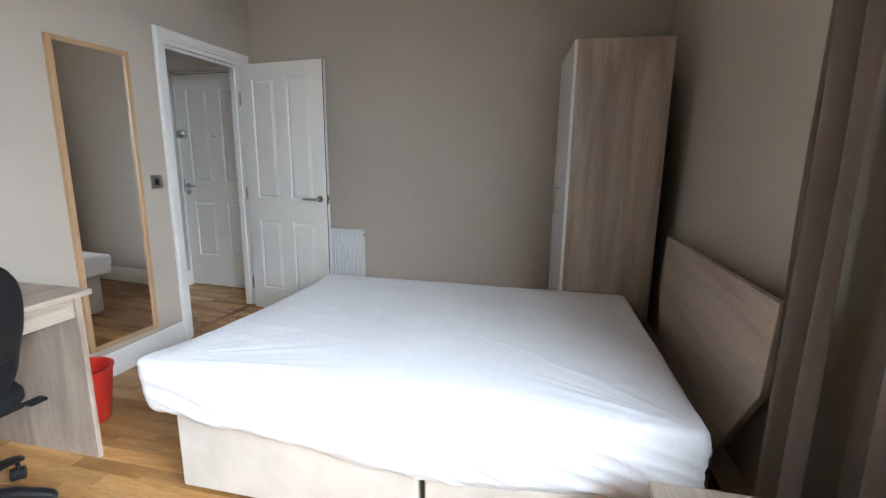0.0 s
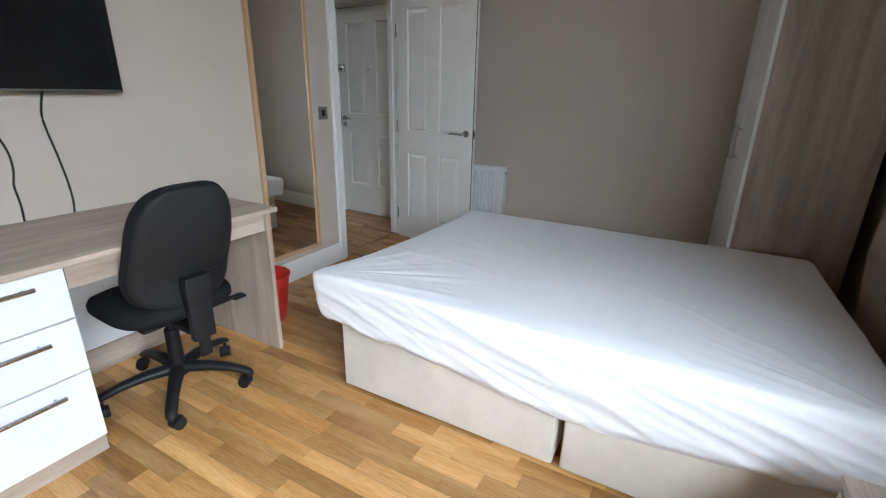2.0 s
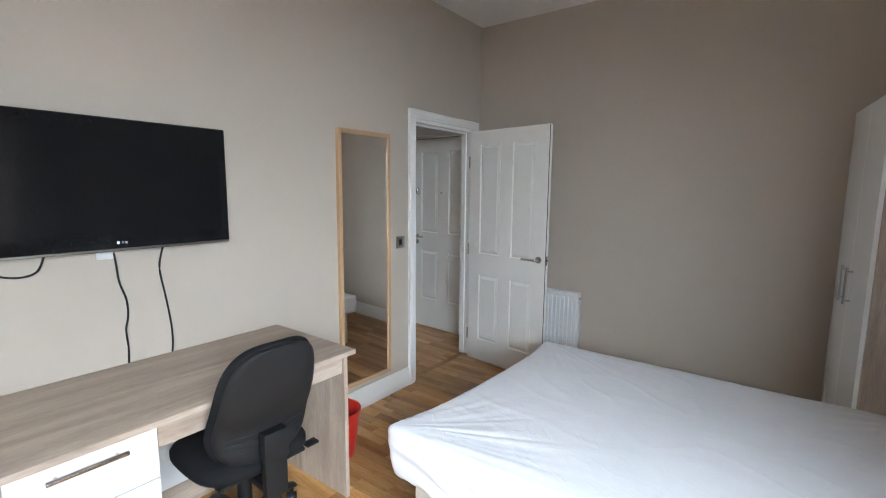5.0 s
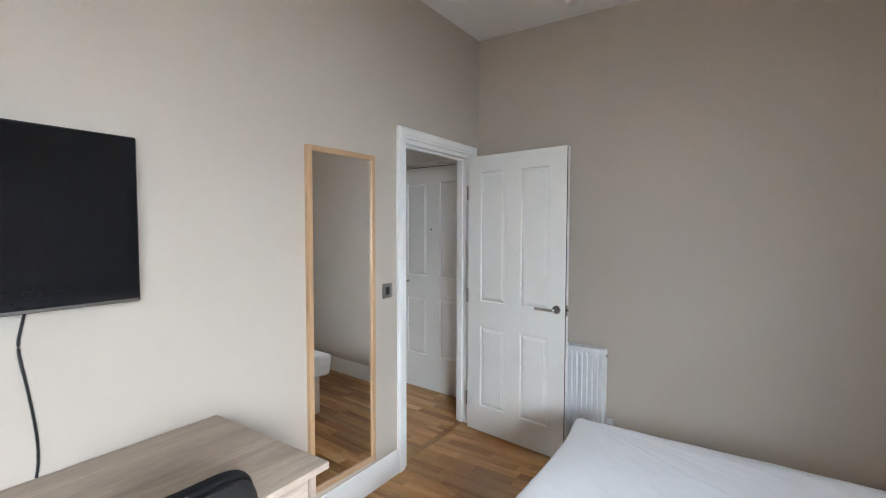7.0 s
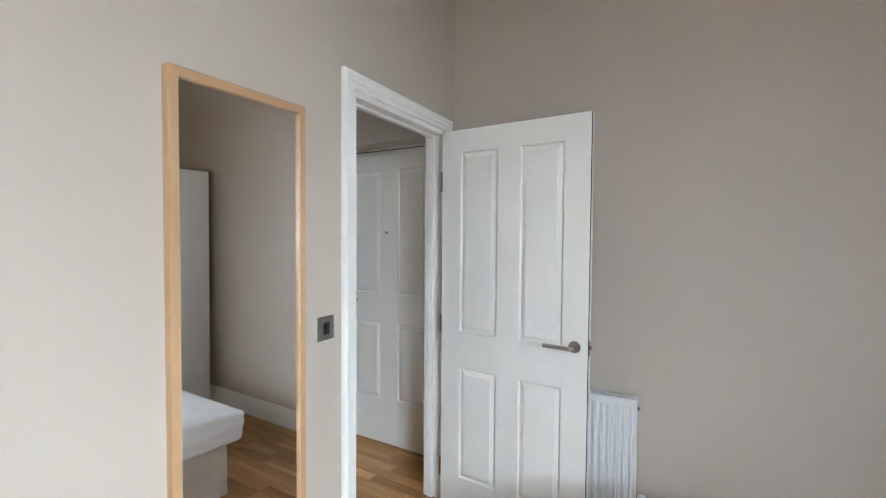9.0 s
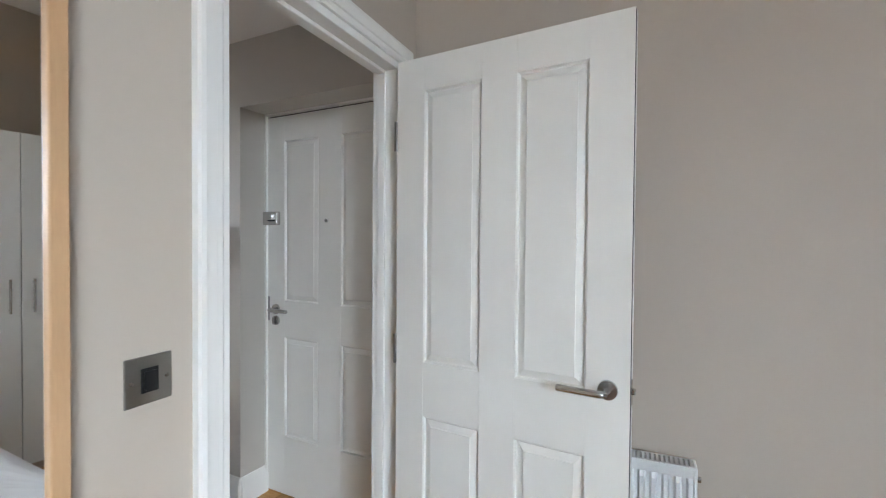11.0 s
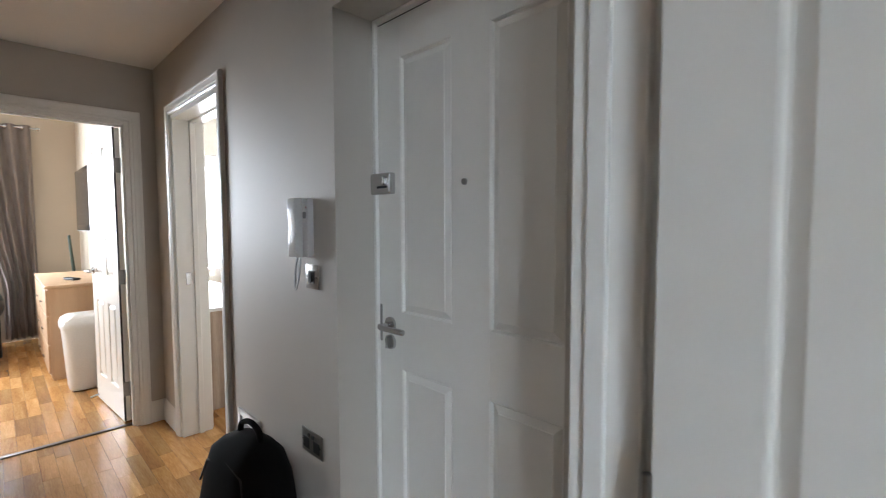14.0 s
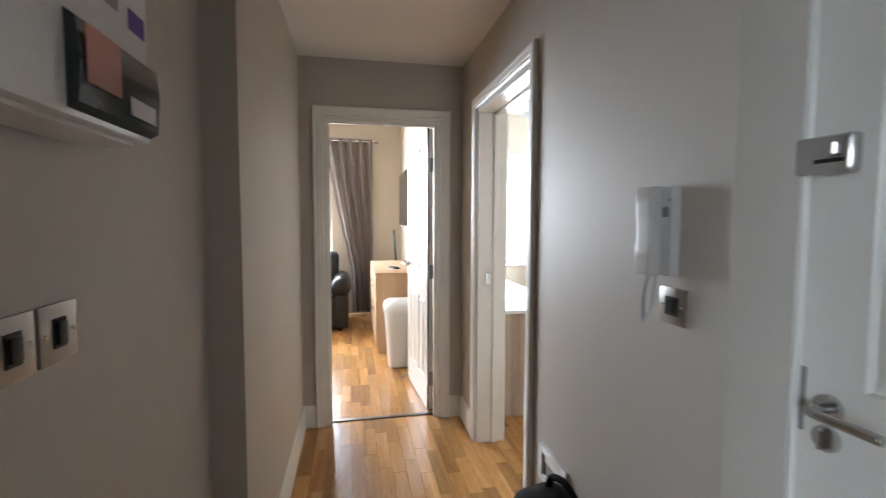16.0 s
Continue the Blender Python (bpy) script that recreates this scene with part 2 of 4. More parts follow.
def rod(bm, a, b, r0, r1=None, seg=16, cap=True):
    """A round bar from a to b."""
    a, b = Vector(a), Vector(b)
    q = (b - a).to_track_quat("Z", "Y").to_matrix().to_4x4()
    res = bmesh.ops.create_cone(bm, cap_ends=cap, segments=seg, radius1=r0, radius2=r0 if r1 is None else r1, depth=(b - a).length)
    bmesh.ops.transform(bm, matrix=Matrix.Translation((a + b) / 2) @ q, verts=res["verts"])
    return res["verts"]


def R(*args, **kw):
    bm = bmesh.new()
    rod(bm, *args, **kw)
    return bm


def loft(bm, loops, closed=True, caps=True):
    """Skin over rings of points of equal count."""
    rings = [[bm.verts.new(p) for p in l] for l in loops]
    n = len(rings[0])
    for a, b in zip(rings, rings[1:]):
        for i in range(n if closed else n - 1):
            j = (i + 1) % n
            bm.faces.new((a[i], a[j], b[j], b[i]))
    if caps and closed:
        bm.faces.new(list(reversed(rings[0])))
        bm.faces.new(rings[-1])
    bmesh.ops.recalc_face_normals(bm, faces=bm.faces)
    return rings


def tube(bm, pts, r, seg=8):
    """A bent round bar or cable along points."""
    pts = [Vector(p) for p in pts]
    loops = []
    for i, p in enumerate(pts):
        d = (pts[min(i + 1, len(pts) - 1)] - pts[max(i - 1, 0)]).normalized()
        q = d.to_track_quat("Z", "Y").to_matrix()
        loops.append([p + q @ Vector((r * math.cos(2 * math.pi * k / seg), r * math.sin(2 * math.pi * k / seg), 0)) for k in range(seg)])
    loft(bm, loops)


def smooth_path(pts, n=6):
    """Points along a soft curve through pts."""
    out = []
    P = [Vector(p) for p in pts]
    for i in range(len(P) - 1):
        p0, p1, p2, p3 = P[max(i - 1, 0)], P[i], P[i + 1], P[min(i + 2, len(P) - 1)]
        for k in range(n):
            t = k / n
            out.append(0.5 * ((2 * p1) + (p2 - p0) * t + (2 * p0 - 5 * p1 + 4 * p2 - p3) * t * t + (3 * p1 - p0 - 3 * p2 + p3) * t ** 3))
    out.append(P[-1])
    return out


def super_ring(cx, cy, z, a, b, p=4.0, n=40):
    """A rounded-square ring in a level plane."""
    out = []
    for k in range(n):
        t = 2 * math.pi * k / n
        c, s = math.cos(t), math.sin(t)
        out.append((cx + a * math.copysign(abs(c) ** (2 / p), c), cy + b * math.copysign(abs(s) ** (2 / p), s), z))
    return out


def to_bedroom_wall(ob, beyond=-2.6):
    """Trims the hall's end of a mesh along the askew bedroom wall."""
    for v in ob.data.vertices:
        if v.co.x > beyond:
            v.co.x = (-2.655 + 0.2748 - 0.0751 * v.co.y) / 0.9972
    return ob


def wall(name, bounds, mat, holes=(), axis="y", m=None, label=""):
    """A wall box with openings (along, from, to, bottom, top) through it; axis is the way it runs."""
    x0, x1, y0, y1, z0, z1 = bounds
    bm = bmesh.new()
    lo, hi = (y0, y1) if axis == "y" else (x0, x1)

    def piece(a, b, c, d):
        if b - a > 1e-4 and d - c > 1e-4:
            if axis == "y":
                box(bm, x0, x1, a, b, c, d)
            else:
                box(bm, a, b, y0, y1, c, d)
    at = lo
    for a, b, c, d in sorted(holes):
        piece(at, a, z0, z1)
        piece(a, b, z0, c)
        piece(a, b, d, z1)
        at = b
    piece(at, hi, z0, z1)
    return solid(name, bm, mat, label, "wall", kind="structure", m=m, smooth=None)


# profile of the moulded architrave: (across from the opening, out from the wall)
ARCH = [(0.0, 0.0), (0.0, 0.012), (0.006, 0.016), (0.018, 0.016), (0.022, 0.020), (0.044, 0.021), (0.050, 0.024), (0.060, 0.022), (0.064, 0.016), (0.064, 0.0)]


def architrave(bm, a, b, h, at, out, axis):
    """Mitred moulding round three sides of an opening from a to b, up to h, on the face at; out is +1 or -1."""
    rings = []
    for s, top in ((a, False), (a, True), (b, True), (b, False)):
        sign = -1 if s == a else 1
        loop = []
        for w, d in ARCH:
            z = h + w if top else 0.0
            along = s + sign * w
            loop.append((at + out * d, along, z) if axis == "y" else (along, at + out * d, z))
        rings.append(loop)
    loft(bm, rings)


def door_frame(name, a, b, h, f0, f1, axis, m=None, label="", sides=(1, 1), stop=None):
    """Lining and architraves of a doorway through a wall with faces f0 < f1."""
    e = thing(name, m, label, "door frame", kind="structure")
    for out, at, want in ((-1, f0, sides[0]), (1, f1, sides[1])):
        if want:
            bm = bmesh.new()
            architrave(bm, a + 0.001, b - 0.001, h - 0.001, at, out, axis)
            part("architrave", bm, GLOSS, e)
    t = 0.026
    for k, (s0, s1, z0, z1) in enumerate(((a, a + t, 0, h), (b - t, b, 0, h), (a + t, b - t, h - t, h))):
        g0, g1 = f0 - 0.002, f1 + 0.002
        bm = B(g0, g1, s0, s1, z0, z1, 0.002) if axis == "y" else B(s0, s1, g0, g1, z0, z1, 0.002)
        part("lining", bm, GLOSS, e)
    if stop is not None:
        for s0, s1, z0, z1 in ((a + t, a + t + 0.013, 0, h - t), (b - t - 0.013, b - t, 0, h - t), (a + t + 0.013, b - t - 0.013, h - t - 0.013, h - t)):
            bm = B(stop, stop + 0.03, s0, s1, z0, z1, 0.002) if axis == "y" else B(s0, s1, stop, stop + 0.03, z0, z1, 0.002)
            part("door_stop", bm, GLOSS, e)
    return e


def lever_handle(parent, x, z, side, way, label="satin chrome lever handle on a round rose"):
    """side: which face (y sign), way: x direction of the lever."""
    y = side * 0.02
    bm = bmesh.new()
    rod(bm, (x, y, z), (x, y + side * 0.009, z), 0.027, 0.026, 28)
    rod(bm, (x, y + side * 0.009, z), (x, y + side * 0.052, z), 0.0095, 0.0095, 16)
    pts = smooth_path([(x, y + side * 0.046, z), (x + way * 0.012, y + side * 0.054, z), (x + way * 0.04, y + side * 0.055, z), (x + way * 0.125, y + side * 0.053, z)], 5)
    tube(bm, pts, 0.0098, 14)
    rod(bm, (x + way * 0.125, y + side * 0.053, z), (x + way * 0.128, y + side * 0.053, z), 0.0098, 0.007, 14)
    return part("handle", bm, CHROME, parent, label)


def panel_door(name, w, h, m, label, left, right, mid, rows, mat=DOORWHITE, panel_w=None):
    """Four-panel moulded leaf: hinge edge at x=0, thickness about y=0. rows: (bottom, top) of the panels."""
    e = thing(name, m, label, "door")
    pw = panel_w or (w - left - right - mid) / 2
    cols = ((left, left + pw), (left + pw + mid, left + 2 * pw + mid))
    bm = bmesh.new()
    t, core = 0.02, 0.008
    box(bm, 0.004, w - 0.004, -core, core, 0.006, h - 0.004)
    for x0, x1 in ((0, cols[0][0]), (cols[0][1], cols[1][0]), (cols[1][1], w)):
        box(bm, x0, x1, -t, t, 0, h, 0.0015)
    zs = [0.0] + [z for r in rows for z in r] + [h]
    for z0, z1 in zip(zs[::2], zs[1::2]):
        for x0, x1 in cols:
            box(bm, x0 - 0.002, x1 + 0.002, -t + 0.0004, t - 0.0004, z0 + 0.0006, z1 - 0.0006)
    part("leaf", bm, mat, e)
    for x0, x1 in cols:
        for z0, z1 in rows:
            bm = bmesh.new()
            for s in (-1, 1):
                def ring(i, y):
                    q = [(x0 + i, s * y, z0 + i), (x1 - i, s * y, z0 + i), (x1 - i, s * y, z1 - i), (x0 + i, s * y, z1 - i)]
                    return q if s < 0 else q[::-1]
                rr = loft(bm, [ring(0.0, t), ring(0.003, t - 0.003), ring(0.005, t - 0.0115), ring(0.009, t - 0.0118), ring(0.029, t - 0.0030), ring(0.0300, t - 0.0008)], True, False)
                bm.faces.new(rr[-1])
            bmesh.ops.recalc_face_normals(bm, faces=bm.faces)
            part("panel", bm, mat, e, smooth=12)
    return e


def hinges(parent, zs, side):
    for z in zs:
        bm = bmesh.new()
        rod(bm, (-0.004, side * 0.021, z - 0.05), (-0.004, side * 0.021, z + 0.05), 0.006, 0.006, 10)
        box(bm, -0.0025, 0.0, -0.018, 0.02, z - 0.048, z + 0.048)
        part("hinge", bm, STEEL, parent, "steel butt hinge")


def skirting(name, runs, m=None):
    """runs: (x0, y0, x1, y1, nx, ny): along a wall foot, with the way out of the wall."""
    e = thing(name, m, "white painted moulded skirting board along the wall foot", "skirting", kind="structure")
    prof = [(0, 0), (0.016, 0), (0.016, 0.095), (0.012, 0.105), (0.012, 0.115), (0.006, 0.130), (0.005, 0.140), (0, 0.142)]
    for x0, y0, x1, y1, nx, ny in runs:
        bm = bmesh.new()
        loft(bm, [[(x + nx * d, y + ny * d, z) for d, z in prof] for x, y in ((x0, y0), (x1, y1))])
        part("board", bm, GLOSS, e)
    return e


def plate(name, w, h, m, label, kind="switch", mat=STEEL):
    """Brushed metal switch or socket plate, back on y=0, facing +y."""
    e = thing(name, m, label, "socket" if kind == "socket" else "switch")
    part("plate", B(-w / 2, w / 2, 0, 0.006, -h / 2, h / 2, 0.003, 2), mat, e)
    if kind == "switch":
        part("insert", B(-0.016, 0.016, 0.006, 0.0075, -0.022, 0.022, 0.001), DARKGAP, e)
        part("rocker", B(-0.011, 0.011, 0.007, 0.0125, -0.017, 0.017, 0.003, 2), DARKGAP, e)
    elif kind == "fused":
        part("insert", B(-0.022, 0.022, 0.006, 0.008, -0.022, 0.022, 0.001), DARKGAP, e)
        part("fuse_carrier", B(-0.010, 0.010, 0.008, 0.013, -0.016, 0.016, 0.002), DARKGAP, e)
    elif kind == "socket":
        for s in (-1, 1):
            bm = B(s * 0.036 - 0.022, s * 0.036 + 0.022, 0.006, 0.008, -0.028, 0.014, 0.001)
            part("outlet", bm, DARKGAP, e)
            part("rocker", B(s * 0.014 - 0.008, s * 0.014 + 0.008, 0.006, 0.011, 0.018, 0.034, 0.002), DARKGAP, e)
    for s in (-1, 1) if w > 0.05 else ():
        part("screw", R((s * (w / 2 - 0.011), 0.006, 0), (s * (w / 2 - 0.011), 0.0075, 0), 0.004, 0.003, 10), CHROME, e)
    return e


def window(name, w, h, m, label, bars=(0.5,), rails=(), depth=0.07):
    """White plastic window, centred on x, bottom at z=0, frame about y=0."""
    e = thing(name, m, label, "window", kind="structure")
    f = 0.06
    bm = bmesh.new()
    for x0, x1, z0, z1 in ((-w / 2, -w / 2 + f, 0, h), (w / 2 - f, w / 2, 0, h), (-w / 2 + f, w / 2 - f, 0, f), (-w / 2 + f, w / 2 - f, h - f, h)):
        box(bm, x0, x1, -depth / 2, depth / 2, z0, z1, 0.004)
    for k in bars:
        x = -w / 2 + k * w
        box(bm, x - 0.035, x + 0.035, -depth / 2, depth / 2, f, h - f, 0.004)
    for k in rails:
        box(bm, -w / 2 + f, w / 2 - f, -depth / 2, depth / 2, k * h - 0.03, k * h + 0.03, 0.004)
    part("window_frame", bm, WINWHITE, e)
    xs = [-w / 2 + f] + [-w / 2 + k * w for k in bars] + [w / 2 - f]
    for x0, x1 in zip(xs, xs[1:]):
        g = part("pane", B(x0, x1, -0.004, 0.004, f, h - f), GLASS, e, smooth=None)
        g.visible_shadow = False
    part("window_sill", B(-w / 2 + 0.002, w / 2 - 0.002, 0.036, 0.115, 0.0, 0.022, 0.006, 2), WINWHITE, e)
    return e


# ---------------------------------------------------------------- structure: bedroom
XL, XR, YF, YN, ZC = -2.6, 0.60, 5.2, -0.45, 2.88
WL = 0.10
D0, D1, DH = 4.284, 5.075, 2.010     # bedroom doorway along y, with lining
wall("wall_west", (XL - WL, XL, YN - 0.12, YF + 0.14, 0, ZC), WALL, [(D0, D1, 0, DH)], "y", label="taupe painted bedroom wall with a doorway")
wall("wall_north", (XL, XR + 0.2, YF, YF + 0.14, 0, ZC), WALL, (), "x", label="plain taupe painted bedroom wall")
W0, W1, WZ0, WZ1 = 0.35, 2.68, 0.85, 2.20
wall("wall_east", (XR, XR + 0.2, YN - 0.12, YF, 0, ZC), WALL, [(W0, W1, WZ0, WZ1)], "y", label="taupe painted bedroom wall with a window")
wall("wall_south", (XL, XR, YN - 0.12, YN, 0, ZC), WALL, (), "x", label="plain taupe painted bedroom wall")
solid("ceiling", B(XL - WL, XR + 0.2, YN - 0.12, YF + 0.14, ZC, ZC + 0.12), CEIL, "plain white painted bedroom ceiling", "ceiling", kind="structure", smooth=None)
skirting("baseboard", [(XL, YN, XL, D0 - 0.064, 1, 0), (XL, YF, XR, YF, 0, -1), (XR, YN, XR, YF, -1, 0)])
door_frame("door_frame_bedroom", D0, D1, DH, XL - WL, XL, "y", label="white painted moulded door frame", stop=XL - 0.075)
window("window_1", W1 - W0, WZ1 - WZ0, pose(XR + 0.1, (W0 + W1) / 2, WZ0, 0, 0, 90), "white plastic double window beside the bed", (0.5,))
solid("backdrop", B(XR + 3.0, XR + 3.05, -5, 7, -1.5, 6), DAYLIGHT, "bright overcast sky outside the windows", "sky", kind="structure", smooth=None)

# ---------------------------------------------------------------- structure: hall and the rooms off it
HC = 2.36
HX, HY0, HY1 = -6.0, 4.06, 5.21
F0, F1, FH = -3.77, -2.93, 2.03     # entrance door recess along x
K0, K1 = -5.62, -4.80                # second bedroom doorway along x
L0, L1 = 4.303, 5.060                # living room doorway along y
to_bedroom_wall(wall("wall_hall_north", (-6.11, -2.45, HY1, HY1 + 0.17, 0, HC), HALLWALL, [(F0, F1, 0, FH), (K0, K1, 0, 2.0)], "x", HALL, "pale silk painted hall wall with two doorways"))
to_bedroom_wall(wall("wall_hall_south", (-4.45, -2.36, HY0 - 0.12, HY0, 0, HC), HALLWALL, (), "x", HALL, "pale painted hall wall with the consumer unit"))
wall("wall_hall_inner", (-6.11, -4.45, HY0, HY0 + 0.10, 0, HC), HALLWALL, (), "x", HALL, "pale painted narrow hall wall")
wall("wall_hall_back", (-4.5, -4.45, HY0 - 0.12, HY0, 0, HC), HALLWALL, (), "y", HALL, "short painted return of the hall wall")
wall("wall_hall_west", (HX - 0.11, HX, HY0 + 0.10, HY1, 0, HC), HALLWALL, [(L0, L1, 0, 2.000)], "y", HALL, "pale painted end wall of the hall with a doorway")
to_bedroom_wall(solid("hall_ceiling", B(-6.11, -2.40, HY0 - 0.12, HY1 + 0.17, HC, HC + 0.1), CEIL, "plain white painted hall ceiling", "ceiling", kind="structure", m=HALL, smooth=None))
# Unseen backing added to close the entrance opening behind the door leaf.
wall("wall_entrance_backing", (F0 - 0.1, F1 + 0.1, HY1 + 0.215, HY1 + 0.30, 0, HC), HALLWALL, (), "x", HALL, "unseen plain backing close behind the entrance door")
skirting("hall_baseboard", [(-6.0, HY0 + 0.10, -4.45, HY0 + 0.10, 0, 1), (-4.45, HY0, -4.45, HY0 + 0.10, 1, 0), (-4.45, HY0, -2.775, HY0, 0, 1),
                            (K1 + 0.064, HY1, F0, HY1, 0, -1), (-6.0, HY1, K0 - 0.064, HY1, 0, -1), (-6.0, L1 + 0.064, -6.0, HY1, 1, 0), (-6.0, HY0 + 0.1, -6.0, L0 - 0.064, 1, 0),
                            (F0, HY1, F0, HY1 + 0.165, 1, 0)], HALL)
door_frame("door_frame_living", L0, L1, 2.000, HX - 0.11, HX, "y", HALL, "white painted moulded door frame at the hall's end", stop=HX - 0.045)
door_frame("door_frame_second", K0, K1, 2.0, HY1, HY1 + 0.17, "x", HALL, "white painted moulded door frame of the second bedroom", stop=HY1 + 0.09)

# living room shell
LX = -9.6
wall("wall_living_north", (LX, HX - 0.11, 5.17, 5.25, 0, 2.75), CREAM, (), "x", HALL, "cream painted living room wall")
wall("wall_living_west", (LX - 0.2, LX, 1.6, 5.25, 0, 2.75), CREAM, [(2.4, 4.2, 0.75, 2.2)], "y", HALL, "cream painted living room wall with a window")
wall("wall_living_south", (LX, HX - 0.11, 1.5, 1.6, 0, 2.75), CREAM, (), "x", HALL, "plain cream painted wall")
wall("wall_living_east", (HX - 0.11, HX, 1.5, HY0, 0, 2.75), CREAM, (), "y", HALL, "plain cream painted wall")
wall("wall_living_over", (HX - 0.11, HX, HY0, 5.25, HC, 2.75), CREAM, (), "y", HALL, "cream painted wall over the doorway")
solid("living_ceiling", B(LX - 0.2, HX, 1.5, 5.25, 2.75, 2.85), CEIL, "plain white painted living room ceiling", "ceiling", kind="structure", m=HALL, smooth=None)
window("window_2", 1.8, 1.45, HALL @ pose(LX - 0.1, 3.3, 0.75, 0, 0, -90), "white plastic living room window", (0.5,))
solid("backdrop", B(LX - 3.05, LX - 3.0, -4, 11, -1.5, 6), DAYLIGHT, "bright overcast sky outside the windows", "sky", kind="structure", m=HALL, smooth=None)
# second bedroom shell
SX = -7.6
PALE = paint("pale_cream_emulsion", (0.70, 0.655, 0.58), 0.6)
wall("wall_second_west", (SX - 0.15, SX, HY1 + 0.17, 8.0, 0, 2.45), PALE, [(5.62, 6.36, 0.86, 2.06)], "y", HALL, "pale cream wall with a bright window")
wall("wall_second_south", (SX - 0.15, -6.11, HY1 + 0.05, HY1 + 0.17, 0, 2.45), PALE, (), "x", HALL, "plain pale cream wall")
wall("wall_second_north", (SX, -3.9, 7.9, 8.0, 0, 2.45), PALE, (), "x", HALL, "plain pale cream wall")
wall("wall_second_east", (-3.95, -3.9, HY1 + 0.30, 7.9, 0, 2.45), PALE, (), "y", HALL, "plain pale cream wall")
solid("second_ceiling", B(SX - 0.15, -3.9, HY1 + 0.17, 8.0, 2.45, 2.55), CEIL, "plain white painted ceiling", "ceiling", kind="structure", m=HALL, smooth=None)
window("window_3", 0.74, 1.2, HALL @ pose(SX - 0.07, 5.99, 0.86, 0, 0, -90), "white plastic window over the desk", (), (0.93,))

# ---------------------------------------------------------------- doors
ROWS4 = ((0.205, 0.775), (0.972, 1.866))
bed_door = panel_door("bedroom_door", 0.770, 1.976, pose(-2.565, 5.012, 0.006, 0, 0, -7.8), "white four-panel moulded door standing open into the bedroom", 0.114, 0.118, 0.120, ((0.187, 0.761), (0.947, 1.863)))
lever_handle(bed_door, 0.713, 0.958, -1, -1)
lever_handle(bed_door, 0.713, 0.958, 1, -1)
hinges(bed_door, (0.22, 0.98, 1.72), -1)
part("latch_plate", B(0.7695, 0.7715, -0.011, 0.011, 0.92, 0.99, 0.0005), CHROME, bed_door, "bright steel latch plate")
part("edge_seal", B(0.7698, 0.7712, -0.0195, -0.0112, 0.004, 1.970), DARKGAP, bed_door, "thin dark seal along the door edge")
part("latch", B(0.7715, 0.781, -0.007, 0.007, 0.950, 0.966, 0.002), CHROME, bed_door)

front = panel_door("entrance_door", 0.842, 2.005, HALL @ pose(-3.763, 5.40, 0.008), "white four-panel entrance door, closed, with chrome furniture", 0.121, 0.109, 0.148, ((0.31, 0.838), (1.034, 1.875)))
bm = bmesh.new()
box(bm, -0.016, 0.096, -0.050, -0.02, 1.432, 1.504, 0.010, 3)
part("night_latch", bm, CHROME, front, "chrome night latch box with a snib")
part("latch_slot", B(0.030, 0.084, -0.0515, -0.0495, 1.452, 1.460, 0.0008), DARKGAP, front)
part("latch_snib", B(0.050, 0.078, -0.064, -0.050, 1.462, 1.490, 0.004), CHROME, front)
part("spyhole", R((0.408, -0.018, 1.453), (0.408, -0.026, 1.453), 0.010, 0.009, 18), STEEL, front, "small round metal spyhole")
lever_handle(front, 0.062, 0.985, -1, 1)
bm = bmesh.new()
rod(bm, (0.062, -0.02, 0.925), (0.062, -0.029, 0.925), 0.026, 0.025, 26)
box(bm, 0.058, 0.066, -0.045, -0.029, 0.905, 0.945, 0.002)
part("thumb_turn", bm, CHROME, front, "round chrome lock escutcheon")
part("lock_plate", B(-0.004, 0.014, -0.024, -0.019, 0.92, 1.05, 0.001), STEEL, front)
e = thing("door_bead", HALL, "white painted stop bead round the entrance door", "trim", kind="structure")
part("bead", B(F0, F0 + 0.012, 5.362, 5.378, 0, FH - 0.001, 0.002), GLOSS, e)
part("bead", B(F0 + 0.012, F1 - 0.012, 5.362, 5.40, 2.0185, FH - 0.001, 0.001), GLOSS, e)
# Dark strip puts the shade of the gap over the door into colour.
part("gap_shade", B(F0 + 0.012, F1 - 0.012, 5.384, 5.40, 2.0140, 2.0182), DARKGAP, e, "dark strip for the shade in the gap over the door")
part("bead", B(F1 - 0.012, F1, 5.362, 5.378, 0, FH - 0.001, 0.002), GLOSS, e)

liv_door = panel_door("living_room_door", 0.690, 1.965, HALL @ pose(-6.118, 5.010, 0.008, 0, 0, 184.4), "white four-panel door standing open into the living room", 0.105, 0.105, 0.120, ROWS4)
lever_handle(liv_door, 0.640, 0.985, 1, -1)
lever_handle(liv_door, 0.640, 0.985, -1, -1)
part("edge_seal", B(-0.0014, 0.0005, 0.0085, 0.0195, 0.004, 1.970), DARKGAP, liv_door, "dark hinge edge of the door")
hinges(liv_door, (0.22, 0.98, 1.72), -1)
bm = bmesh.new()
rod(bm, (0.65, 0.022, 0.03), (0.65, 0.075, 0.014), 0.007, 0.011, 12)
part("door_wedge_stop", bm, CHROME, liv_door, "small chrome foot stop")
plate("latch_keep", 0.03, 0.075, HALL @ pose(K0 + 0.0265, HY1 + 0.06, 1.0, 0, 0, -90), "small steel strike plate on the door lining", "blank", CHROME)

# ---------------------------------------------------------------- bedroom things


